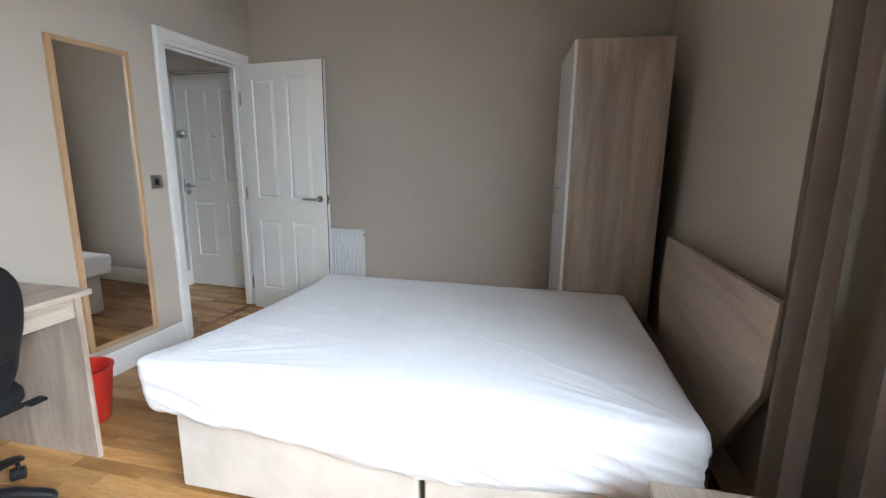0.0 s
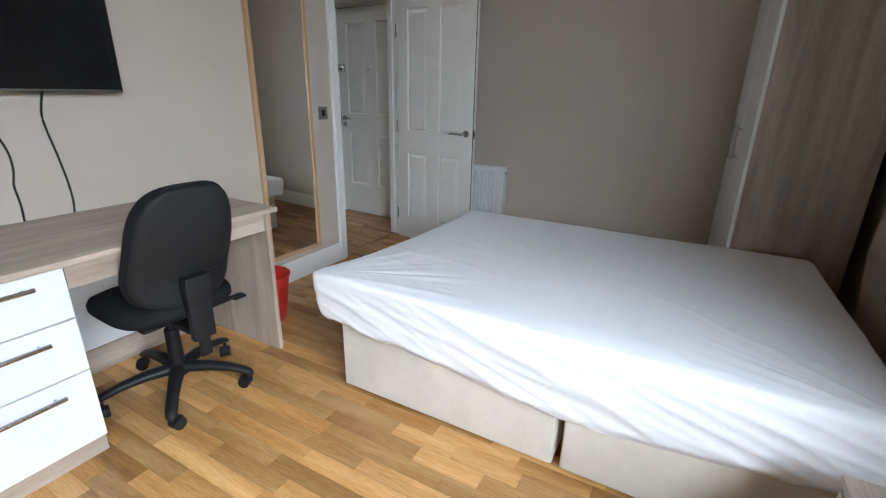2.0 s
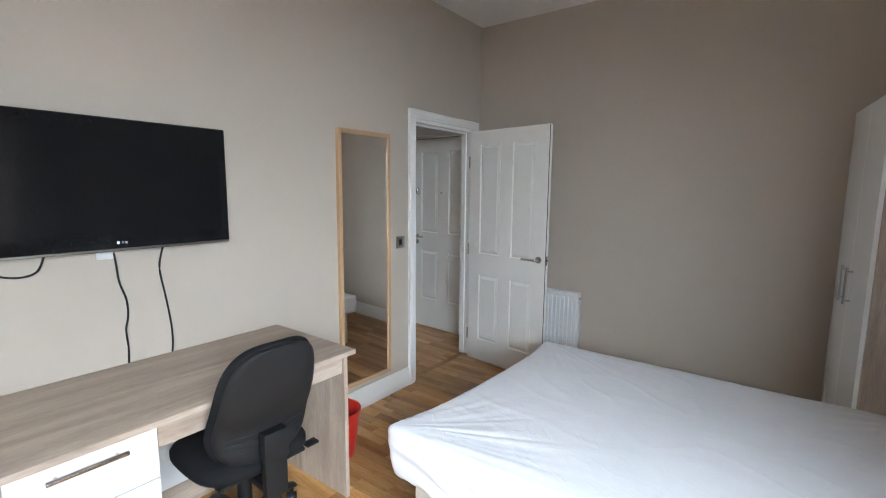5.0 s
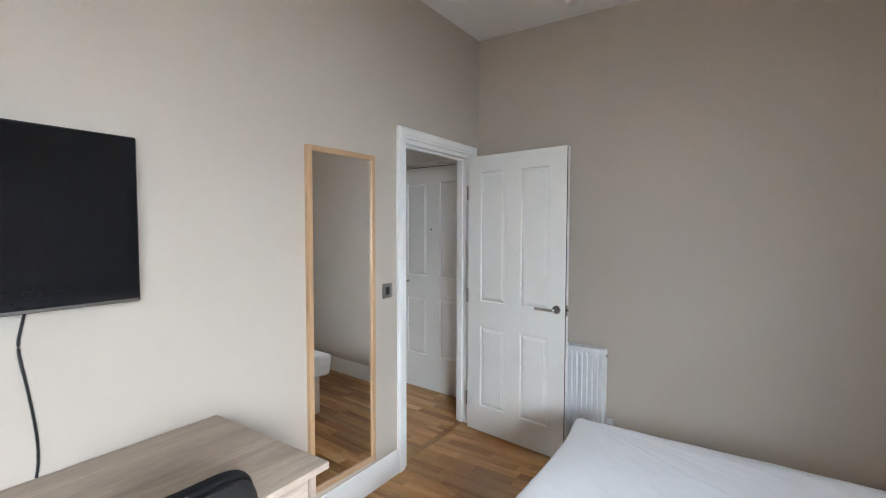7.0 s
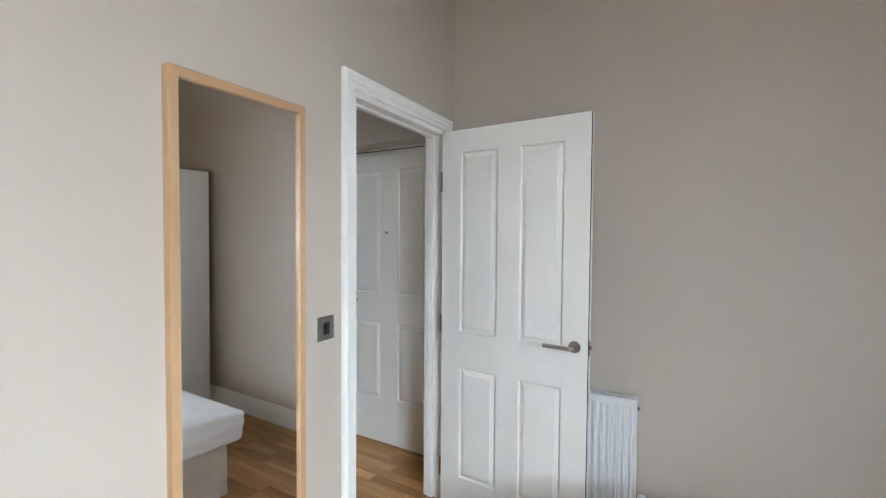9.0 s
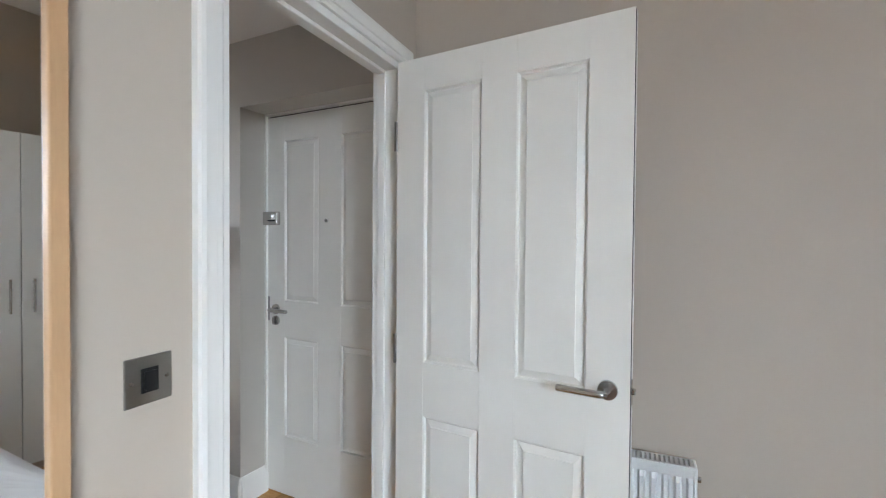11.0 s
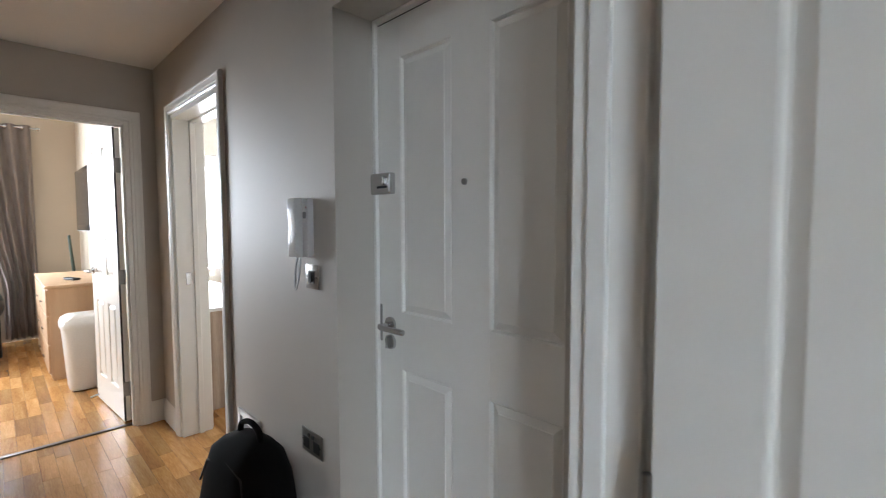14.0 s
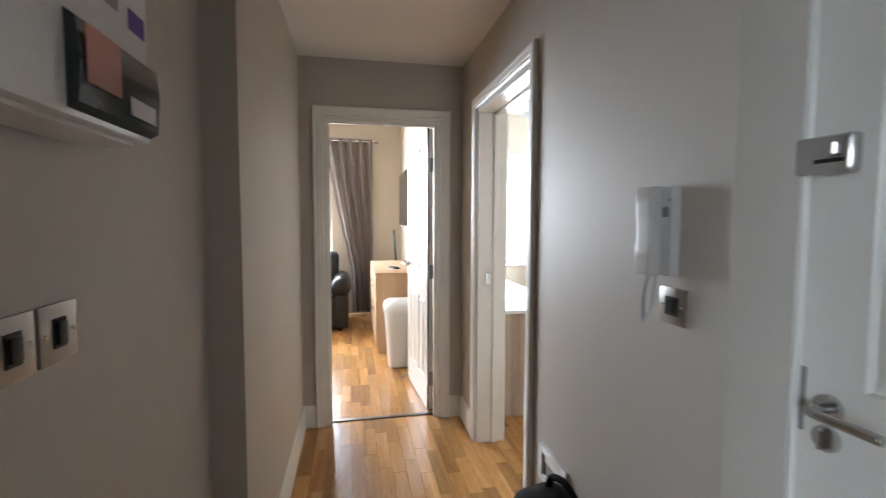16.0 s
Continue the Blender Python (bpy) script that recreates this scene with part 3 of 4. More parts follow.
def desk():
    e = thing("desk", pose(-2.59, 1.835, 0), "long light oak-effect dressing desk with white drawers", "desk")
    L = 1.27
    part("desktop", B(0.0, 0.638, 0.030, L, 0.722, 0.745, 0.004, 2), SONOMA_Y, e)
    part("end_panel", B(0.04, 0.615, L - 0.055, L - 0.033, 0, 0.722, 0.002), SONOMA_Z, e)
    part("apron", B(0.585, 0.603, 0.425, L - 0.055, 0.635, 0.722, 0.002), SONOMA_Y, e)
    part("back_panel", B(0.03, 0.045, 0.425, L - 0.055, 0.12, 0.722, 0.001), MELAMINE, e)
    part("foot_rail", B(0.03, 0.05, 0.425, L - 0.055, 0.0, 0.12, 0.002), SONOMA_Y, e)
    ped = part("pedestal", B(0.04, 0.60, 0.046, 0.42, 0, 0.722, 0.002), SONOMA_Z, e)
    part("plinth", B(0.60, 0.606, 0.048, 0.418, 0.0, 0.069, 0.001), SONOMA_Y, e)
    for z0, z1, zc in ((0.072, 0.342, 0.288), (0.347, 0.539, 0.487), (0.544, 0.718, 0.679)):
        d = part("drawer_front", B(0.602, 0.620, 0.047, 0.419, z0, z1, 0.0015), MELAMINE, e, "white melamine drawer front")
        bm = bmesh.new()
        rod(bm, (0.642, 0.130, zc), (0.642, 0.330, zc), 0.0075, 0.0075, 14)
        for y in (0.155, 0.305):
            rod(bm, (0.62, y, zc), (0.642, y, zc), 0.0045, 0.0045, 10)
        part("handle", bm, CHROME, d, "slim steel bar handle")
    return e


desk()


def bookcase():
    e = thing("bookcase", pose(-2.59, 1.055, 0), "low light oak-effect open bookcase beside the desk", "bookcase")
    w, d, h = 0.80, 0.62, 0.735
    part("side_panel", B(0, d, w - 0.02, w, 0, h, 0.0015), SONOMA_Z, e)
    part("side_panel", B(0, d, 0, 0.02, 0, h, 0.0015), SONOMA_Z, e)
    part("top", B(0, d, 0.02, w - 0.02, h - 0.02, h, 0.0015), SONOMA_Y, e)
    for z in (0.15, 0.51):
        part("shelf", B(0.01, d - 0.01, 0.02, w - 0.02, z, z + 0.02, 0.0015), SONOMA_Y, e)
    part("plinth", B(d - 0.05, d - 0.03, 0.02, w - 0.02, 0, 0.15, 0.001), SONOMA_Y, e)
    part("back_panel", B(0.002, 0.008, 0.02, w - 0.02, 0.02, h - 0.02), MELAMINE, e, "white back board")


bookcase()


def television(m, w, h, label, mark=True):
    """Screen facing +x, centred on y, bottom at z=0."""
    e = thing("television", m, label, "television")
    bm = bmesh.new()
    box(bm, 0.0, 0.05, -w / 2, w / 2, 0, h, 0.008, 3)
    part("bezel", bm, TVBLACK, e)
    part("back_cover", B(-0.035, 0.0, -w / 2 + 0.10, w / 2 - 0.10, 0.08, h - 0.08, 0.015, 2), BLACKPLASTIC, e)
    part("screen", B(0.05, 0.0508, -w / 2 + 0.036, w / 2 - 0.036, 0.062, h - 0.036), SCREEN, e, "dark matt screen, switched off")
    part("trim_strip", B(0.044, 0.0512, -w / 2 + 0.006, w / 2 - 0.006, 0.002, 0.011, 0.001), STEEL, e, "dull silver lower trim strip")
    if mark:
        bm = bmesh.new()
        rod(bm, (0.0502, -0.022, 0.034), (0.0512, -0.022, 0.034), 0.006, 0.006, 20)
        for y0, y1 in ((-0.010, -0.002), (0.002, 0.010)):
            box(bm, 0.0502, 0.0512, y0, y1, 0.030, 0.038)
        part("maker_mark", bm, MARK, e, "small pale maker's mark")
        bm = bmesh.new()
        for k in range(6):
            box(bm, 0.0502, 0.0508, w / 2 - 0.13 + k * 0.016, w / 2 - 0.122 + k * 0.016, 0.032, 0.034)
        part("button_marks", bm, SCREEN, e)
    return e


tv = television(pose(-2.555, 2.381, 1.24, 0, 0, 0), 0.87, 0.522, "black flat-screen television on a wall bracket over the desk")
part("bracket", B(-0.042, -0.034, -0.15, 0.15, 0.12, 0.42), BLACKPLASTIC, tv)

# cables under the television


def cable(name, pts, r, label, mat=BLACKPLASTIC):
    bm = bmesh.new()
    p0 = Vector(pts[0])
    tube(bm, [p - p0 for p in smooth_path(pts, 8)], r, 8)
    return solid(name, bm, mat, label, "cable", m=Matrix.Translation(p0))


cable("power_cable", [(-2.588, 2.366, 1.225), (-2.589, 2.372, 1.17), (-2.592, 2.378, 1.10), (-2.590, 2.398, 1.02), (-2.592, 2.400, 0.95), (-2.591, 2.388, 0.89), (-2.592, 2.392, 0.81), (-2.590, 2.388, 0.745)], 0.0042, "black cable hanging down the wall from the television")
cable("aerial_cable", [(-2.56, 2.548, 1.25), (-2.592, 2.545, 1.20), (-2.592, 2.535, 1.13), (-2.591, 2.552, 1.00), (-2.592, 2.566, 0.88), (-2.591, 2.568, 0.80), (-2.590, 2.562, 0.745)], 0.0042, "black cable hanging down the wall to the desk")
cable("looped_cable", [(-2.57, 1.98, 1.26), (-2.585, 2.00, 1.19), (-2.588, 2.06, 1.165), (-2.588, 2.12, 1.18), (-2.57, 2.145, 1.25)], 0.004, "black cable looping under the television")
e = thing("cable_plate", pose(-2.6, 2.335, 1.235, 0, 0, -90), "small white cable outlet plate half behind the television", "socket")
part("plate", B(-0.03, 0.03, 0, 0.01, -0.035, 0.035, 0.003, 2), WHITEPLASTIC, e)


def mirror():
    e = thing("wall_mirror", pose(-2.605, 3.553, 0.190, 0, 0.15, -2.5) @ pose(0, 0.2190, 0), "tall narrow wall mirror in a beech frame", "mirror")
    w, h, f, d = 0.438, 1.672, 0.026, 0.028
    y0, y1 = -w / 2, w / 2
    part("frame_side", B(0, d, y0, y0 + f, 0, h, 0.002), FRAMEWOOD, e)
    part("frame_side", B(0, d, y1 - f, y1, 0, h, 0.002), FRAMEWOOD, e)
    part("frame_rail", B(0, d - 0.0005, y0 + f, y1 - f, 0, f, 0.002), FRAMEWOOD_Y, e)
    part("frame_rail", B(0, d - 0.0005, y0 + f, y1 - f, h - f, h, 0.002), FRAMEWOOD_Y, e)
    part("mirror_glass", B(0.004, 0.018, y0 + f, y1 - f, f, h - f), MIRROR, e, "clear mirror glass", smooth=None)


mirror()
plate("light_switch", 0.086, 0.086, pose(-2.6, 4.131, 1.114, 0, 0, -90), "square brushed steel light switch by the doorway", "switch")


def waste_bin():
    e = thing("waste_bin", pose(-2.30, 3.27, 0.001), "red plastic waste paper bin beside the desk", "bin")
    bm = bmesh.new()
    n = 36
    prof = [(0.0, 0.004), (0.088, 0.004), (0.092, 0.0), (0.096, 0.006), (0.115, 0.15), (0.128, 0.262), (0.134, 0.264), (0.134, 0.272), (0.124, 0.272), (0.110, 0.15), (0.090, 0.012), (0.0, 0.012)]
    loops = [[(max(r, 1e-4) * math.cos(2 * math.pi * k / n), max(r, 1e-4) * math.sin(2 * math.pi * k / n), z) for k in range(n)] for r, z in prof]
    loft(bm, loops, True, False)
    part("tub", bm, RED, e)


waste_bin()


def bed():
    e = thing("double_bed", pose(-1.545, 2.945, 0), "double divan bed with a rumpled white fitted sheet", "bed")
    # divan in two halves
    for x0, x1 in ((0.07, 1.010), (1.037, 1.87)):
        bm = bmesh.new()
        box(bm, x0, x1, 0.025, 1.475, 0.025, 0.345, 0.014, 3)
        for v in bm.verts:
            v.co.y += 0.004 * noise.noise(Vector((v.co.x * 3, 0, v.co.z * 4)))
        half = part("divan_base", bm, SUEDE, e, "cream suede-covered divan half")
        for xx in (x0 + 0.06, x1 - 0.06):
            for yy in (0.09, 1.41):
                part("castor_foot", R((xx, yy, 0), (xx, yy, 0.03), 0.018, 0.022, 14), BLACKPLASTIC, half)
    # fitted sheet over the mattress
    L, W, zt = 1.87, 1.50, 0.552
    bm = bmesh.new()

    def edge(u):
        """A point on the rounded rim and its outward way, u along the rim."""
        c = 0.035
        straight = [L - 2 * c, math.pi / 2 * c, W - 2 * c, math.pi / 2 * c, L - 2 * c, math.pi / 2 * c, W - 2 * c, math.pi / 2 * c]
        tot = sum(straight)
        s = u * tot
        k = 0
        while s > straight[k] and k < 7:
            s -= straight[k]
            k += 1
        if k == 0:
            return Vector((c + s, 0, 0)), Vector((0, -1, 0))
        if k == 1:
            a = s / c
            return Vector((L - c + c * math.sin(a), c - c * math.cos(a), 0)), Vector((math.sin(a), -math.cos(a), 0))
        if k == 2:
            return Vector((L, c + s, 0)), Vector((1, 0, 0))
        if k == 3:
            a = s / c
            return Vector((L - c + c * math.cos(a), W - c + c * math.sin(a), 0)), Vector((math.cos(a), math.sin(a), 0))
        if k == 4:
            return Vector((L - c - s, W, 0)), Vector((0, 1, 0))
        if k == 5:
            a = s / c
            return Vector((c - c * math.sin(a), W - c + c * math.cos(a), 0)), Vector((-math.sin(a), math.cos(a), 0))
        if k == 6:
            return Vector((0, W - c - s, 0)), Vector((-1, 0, 0))
        a = s / c
        return Vector((c - c * math.cos(a), c - c * math.sin(a), 0)), Vector((-math.cos(a), -math.sin(a), 0))

    def crease(x, y):
        """Pulled creases fanning from the corners, and soft rumples."""
        z = 0.0
        for cx, cy, s0 in ((0, 0, 1), (0, W, 1), (L, 0, 0.6), (L, W, 0.5)):
            dx, dy = x - cx, y - cy
            d = math.hypot(dx, dy) + 1e-6
            a = math.atan2(dy, dx)
            f = math.exp(-((d - 0.28) / 0.30) ** 2)
            z += s0 * f * 0.0055 * (abs(noise.noise(Vector((a * 9 + cx * 3, d * 0.8, cy * 2)))) * 2 - 0.35)
        z += 0.006 * noise.noise(Vector((x * 1.6, y * 1.6, 3.1)))
        r = noise.noise(Vector((x * 3.2 + y * 2.2, y * 9 - x * 2.5, 7.7)))
        z += 0.0022 * max(0, r) ** 1.5 * 2
        r2 = 1 - abs(noise.noise(Vector((x * 2.5 + 1.7, y * 4.0 + x, 1.2)))) * 5
        z += 0.0022 * max(0, r2) ** 2
        return z

    def flare(x, y, k=1.0):
        """The foot corners of the sheet pull outwards."""
        a = k * math.exp(-(max(0, x) / 0.16) ** 1.5 - (max(0, y) / 0.22) ** 1.5)
        b2 = k * math.exp(-(max(0, x) / 0.20) ** 1.5 - (max(0, W - y) / 0.2) ** 1.5)
        return x - 0.055 * a - 0.05 * b2, y - 0.020 * a + 0.01 * b2

    def pulled(x, drop):
        """Slanting tension folds on the hanging side, from the foot corner down to the hem."""
        v, w = drop - 0.28 * x, x * 1.1 + 0.3 * drop
        a = 1 - 2.2 * abs(noise.noise(Vector((v * 11.0, w * 1.1, 3.3))))
        b3 = 1 - 2.2 * abs(noise.noise(Vector((v * 24.0 + 5, w * 2.0, 8.1))))
        return 0.005 * max(0, a) + 0.0065 * max(0, b3) ** 2

    NU = 560
    rings = []
    # from the middle of the top out to the rim, then down the side and under the hem
    for j in range(60):
        f = j / 59
        loop = []
        for i in range(NU):
            p, o = edge(i / NU)
            c = Vector((L / 2, W / 2, 0))
            q = c + (p - o * 0.022 - c) * (0.02 + 0.98 * f)
            q.z = zt - 0.045 * q.y / W + crease(q.x, q.y)
            rim = max(0.0, (f - 0.9) / 0.1)
            lift = 0.010 * math.exp(-((q.x) ** 2 + (q.y) ** 2) / 0.05)
            q.xy = flare(q.x, q.y)
            q.z += lift - 0.006 * rim * rim
            loop.append(q)
        rings.append(loop)
    for j in range(1, 30):
        f = j / 29
        loop = []
        for i in range(NU):
            u = i / NU
            p, o = edge(u)
            # hem hangs unevenly
            hem = 0.315 - 0.080 * math.exp(-((p.x - 1.07) / 0.48) ** 2) * (1 if p.y < 0.3 else 0.3) + 0.025 * math.exp(-(p.x / 0.25) ** 2) + 0.012 * noise.noise(Vector((u * 40, 0.3, 0))) + 0.006 * noise.noise(Vector((u * 130, 0.7, 0)))
            top = rings[59][i].z
            ang = min(1.0, f / 0.14)
            roundx = 0.022 * (1 - math.sin(ang * math.pi / 2))
            z = top - 0.022 * (1 - math.cos(ang * math.pi / 2)) if f < 0.14 else top - 0.022 - (top - 0.022 - hem) * (f - 0.14) / 0.86
            fold = noise.noise(Vector((u * 95 + 2.5 * f, f * 1.3, 4.2)))
            diag = noise.noise(Vector((u * 30 - f * 2.6, f * 2.0, 9.4)))
            bulge = 0.003 * math.sin(f * math.pi) + f * (0.005 * fold + 0.008 * diag) + (0.3 + 0.7 * min(1, max(0, p.x - 0.02) / 0.2)) * min(1, f * 3) * pulled(p.x + 0.5 * (W - p.y if p.y > 0.4 else 0), top - z) - 0.020 * max(0, (f - 0.9) / 0.1)
            q = p + o * (bulge - roundx)
            q.xy = flare(q.x, q.y, 1 - 0.55 * f)
            q.z = z + 0.004 * diag * f
            loop.append(q)
        rings.append(loop)
    vr = [[bm.verts.new(q) for q in l] for l in rings]
    bm.faces.new(vr[0])
    for a, b in zip(vr, vr[1:]):
        for i in range(NU):
            k = (i + 1) % NU
            bm.faces.new((a[i], b[i], b[k], a[k]))
    bmesh.ops.recalc_face_normals(bm, faces=bm.faces)
    part("fitted_sheet", bm, SHEET, e, "rumpled white cotton fitted sheet over the mattress", smooth=80)
    part("mattress", B(0.03, L - 0.03, 0.03, W - 0.03, 0.348, 0.47, 0.05, 3), SHEET, e)
    return e


bed()


def headboard():
    e = thing("headboard", pose(0.455, 2.93, 0), "light oak-effect headboard leaning at the bed's head", "headboard")
    bm = bmesh.new()
    out = [(0.34, 0.30), (1.16, 0.30), (1.36, 0.62), (1.36, 0.885), (0.13, 0.90), (0.13, 0.62)]
    lean = lambda z: 0.05 * (z - 0.3)
    loft(bm, [[(dx + lean(z), y, z) for y, z in out] for dx in (0.0, 0.025)])
    bmesh.ops.bevel(bm, geom=list(bm.edges), offset=0.002, segments=1, affect="EDGES")
    part("board", bm, SONOMA_Y, e)
    for y in (0.52, 0.94):
        part("strut", B(0.03, 0.055, y - 0.03, y + 0.03, 0, 0.6, 0.002), SONOMA_Z, e)


headboard()


def wardrobe():
    e = thing("wardrobe", pose(-0.037, 4.455, 0, 0, 0, 4.5), "tall light oak-effect wardrobe with two white doors", "wardrobe")
    w, d, h = 0.695, 0.51, 1.94
    part("side_panel", B(0.0, d, 0, 0.018, 0, h, 0.0015), SONOMA_Z, e)
    part("side_panel", B(0.0, d, w - 0.018, w, 0, h, 0.0015), SONOMA_Z, e)
    part("top", B(0.0, d, 0.018, w - 0.018, h - 0.018, h, 0.0015), SONOMA_Y, e)
    part("base", B(0.01, d, 0.018, w - 0.018, 0.07, 0.09), SONOMA_Y, e)
    part("plinth", B(0.02, 0.035, 0.018, w - 0.018, 0, 0.07), SONOMA_Y, e)
    part("back_panel", B(d - 0.006, d, 0.018, w - 0.018, 0.09, h - 0.018), MELAMINE, e)
    for k in (0, 1):
        y0 = 0.001 + k * (w / 2)
        y1 = y0 + w / 2 - 0.004
        dr = part("door", B(-0.019, -0.001, y0, y1, 0.055, h - 0.004, 0.0015), MELAMINE, e, "white wardrobe door")
        yh = y1 - 0.05 if k == 0 else y0 + 0.05
        bm = bmesh.new()
        rod(bm, (-0.045, yh, 0.93), (-0.045, yh, 1.12), 0.006, 0.006, 12)
        for z in (0.95, 1.10):
            rod(bm, (-0.019, yh, z), (-0.045, yh, z), 0.0045, 0.0045, 10)
        part("handle", bm, CHROME, dr, "slim steel bar handle")


wardrobe()


def nightstand():
    e = thing("bedside_table", pose(0.136, 2.375, 0), "light oak-effect bedside table", "bedside table")
    part("top", B(0, 0.385, 0, 0.43, 0.455, 0.477, 0.003, 2), SONOMA_Y, e)
    part("body", B(0.02, 0.375, 0.015, 0.415, 0.0, 0.455, 0.002), SONOMA_Z, e)
    for z0, z1 in ((0.07, 0.25), (0.255, 0.44)):
        d = part("drawer_front", B(0.0, 0.019, 0.016, 0.414, z0, z1, 0.0015), MELAMINE, e, "white drawer front")
        bm = bmesh.new()
        rod(bm, (-0.022, 0.13, z1 - 0.05), (-0.022, 0.30, z1 - 0.05), 0.006, 0.006, 12)
        for y in (0.15, 0.28):
            rod(bm, (0.0, y, z1 - 0.05), (-0.022, y, z1 - 0.05), 0.0045, 0.0045, 10)
        part("handle", bm, CHROME, d, "slim steel bar handle")


nightstand()


def radiator():
    e = thing("radiator", pose(-2.22, 5.2, 0.14), "white ridged panel radiator on the wall behind the open door", "radiator")
    w, h = 0.60, 0.55
    bm = bmesh.new()
    n = int(w / 0.0333)
    loops = []
    for z in (0.0, 0.03, 0.045, h - 0.045, h - 0.03, h):
        depth = 0.0 if z in (0.0, 0.03, h - 0.03, h) else 1.0
        row = []
        for k in range(n * 6 + 1):
            x = w * k / (n * 6)
            ph = (k % 6) / 6
            ridge = (0.010 if 0.25 < ph < 0.8 else 0.0) * depth
            row.append((x, -0.082 - ridge, z))
        loops.append(row)
    rr = [[bm.verts.new(p) for p in l] for l in loops]
    for a, b in zip(rr, rr[1:]):
        for i in range(len(a) - 1):
            bm.faces.new((a[i], a[i + 1], b[i + 1], b[i]))
    box(bm, 0.0, w, -0.0815, -0.07, 0, h)
    part("front_panel", bm, WHITEPLASTIC, e, "ridged white enamelled panel")
    part("back_panel", B(0.0, w, -0.036, -0.026, 0, h), WHITEPLASTIC, e)
    for x in (0.0, w - 0.004):
        part("side_cover", B(x - 0.002, x + 0.006, -0.088, -0.024, 0.01, h + 0.004, 0.001), WHITEPLASTIC, e)
    bm = bmesh.new()
    for k in range(44):
        x = 0.012 + k * (w - 0.024) / 43
        box(bm, x - 0.0035, x + 0.0035, -0.078, -0.034, h, h + 0.006)
    box(bm, 0, w, -0.086, -0.078, h - 0.006, h + 0.006)
    box(bm, 0, w, -0.034, -0.026, h - 0.006, h + 0.006)
    part("top_grille", bm, WHITEPLASTIC, e)
    bm = bmesh.new()
    rod(bm, (w + 0.032, -0.055, -0.14), (w + 0.032, -0.055, 0.02), 0.0075, 0.0075, 12)
    rod(bm, (w, -0.055, 0.012), (w + 0.032, -0.055, 0.012), 0.008, 0.008, 12)
    part("valve_tail", bm, CHROME, e, "chrome valve tail")
    bm = bmesh.new()
    loft(bm, [super_ring(w + 0.032, -0.055, z, a, a, 3.0, 24) for z, a in ((0.02, 0.016), (0.026, 0.021), (0.075, 0.024), (0.090, 0.023), (0.098, 0.017))])
    head = part("thermostat_head", bm, WHITEPLASTIC, e, "white slotted thermostat head", smooth=50)
    bm = bmesh.new()
    for k in (-1, 0, 1):
        box(bm, w + 0.032 + k * 0.010 - 0.002, w + 0.032 + k * 0.010 + 0.002, -0.0800, -0.074, 0.040, 0.078)
    part("slots", bm, HOOD, head, "dark cooling slots")
    part("bleed_valve", R((w, -0.055, h - 0.04), (w + 0.014, -0.055, h - 0.04), 0.009, 0.009, 14), CHROME, e)
    for x in (0.05, w - 0.05):
        part("wall_bracket", B(x - 0.015, x + 0.015, -0.026, 0.0, 0.1, h - 0.1), WHITEPLASTIC, e)
        part("feed_pipe", R((x - 0.03, -0.05, -0.14), (x - 0.03, -0.05, 0.0), 0.0075, 0.0075, 12), WHITEPLASTIC, e)


radiator()


def curtain(name, m, w, z0, z1, label, folds=6, depth=0.05, width=None, hold=0):
    """Hanging cloth along local x from 0 to w, folds in y. width: how wide it hangs from top to hem; hold: the side that stays put."""
    e = thing(name, m, label, "curtain")
    bm = bmesh.new()
    nx, nz = folds * 14, 26
    ph = [random.uniform(-0.5, 0.5) for _ in range(folds + 2)]
    rows = []
    for j in range(nz + 1):
        t = j / nz
        z = z1 + (z0 - z1) * t
        row = []
        for i in range(nx + 1):
            s = i / nx
            k = s * folds
            a = depth * (0.75 + 0.35 * t) * (1 + 0.25 * ph[int(k) % len(ph)])
            x = s * w + 0.012 * math.sin(k * 2 * math.pi + 1) * t
            if width:
                x = s * width(t) if hold == 0 else w - (1 - s) * width(t)
            y = a * math.sin(k * 2 * math.pi + 0.5 * ph[int(k) % len(ph)] * t) + 0.012 * noise.noise(Vector((s * 9, t * 3, 2)))
            row.append(bm.verts.new((x, y, z)))
        rows.append(row)
    for a, b in zip(rows, rows[1:]):
        for i in range(nx):
            bm.faces.new((a[i], b[i], b[i + 1], a[i + 1]))
    r = bmesh.ops.solidify(bm, geom=list(bm.faces), thickness=0.004)
    part("cloth", bm, CURTAIN, e, smooth=70)
    return e


c = curtain("window_curtain", pose(0.487, 2.82, 0, 0, 0, 90), 0.235, 0.04, 2.36, "heavy taupe curtain drawn back beside the bed", 2, 0.032, width=lambda t: 0.235 - 0.012 * t)
part("curtain_pole", R((-3.0, 0, 2.40), (0.30, 0, 2.40), 0.014, 0.014, 16), STEEL, c, "steel curtain pole")
curtain("window_curtain", pose(0.556, 2.36, 0, 0, 0, 90), 0.46, 0.04, 2.36, "heavy taupe curtain hanging beside the window", 3, 0.026)
curtain("window_curtain", pose(0.545, 0.0, 0, 0, 0, 90), 0.36, 0.04, 2.36, "heavy taupe curtain drawn back at the window", 4, 0.028)

e = thing("smoke_alarm", pose(-1.80, 4.93, ZC), "round white smoke alarm on the ceiling", "smoke alarm")
part("base", R((0, 0, 0), (0, 0, -0.018), 0.055, 0.055, 28), WHITEPLASTIC, e)
part("cover", R((0, 0, -0.018), (0, 0, -0.042), 0.048, 0.036, 28), WHITEPLASTIC, e)


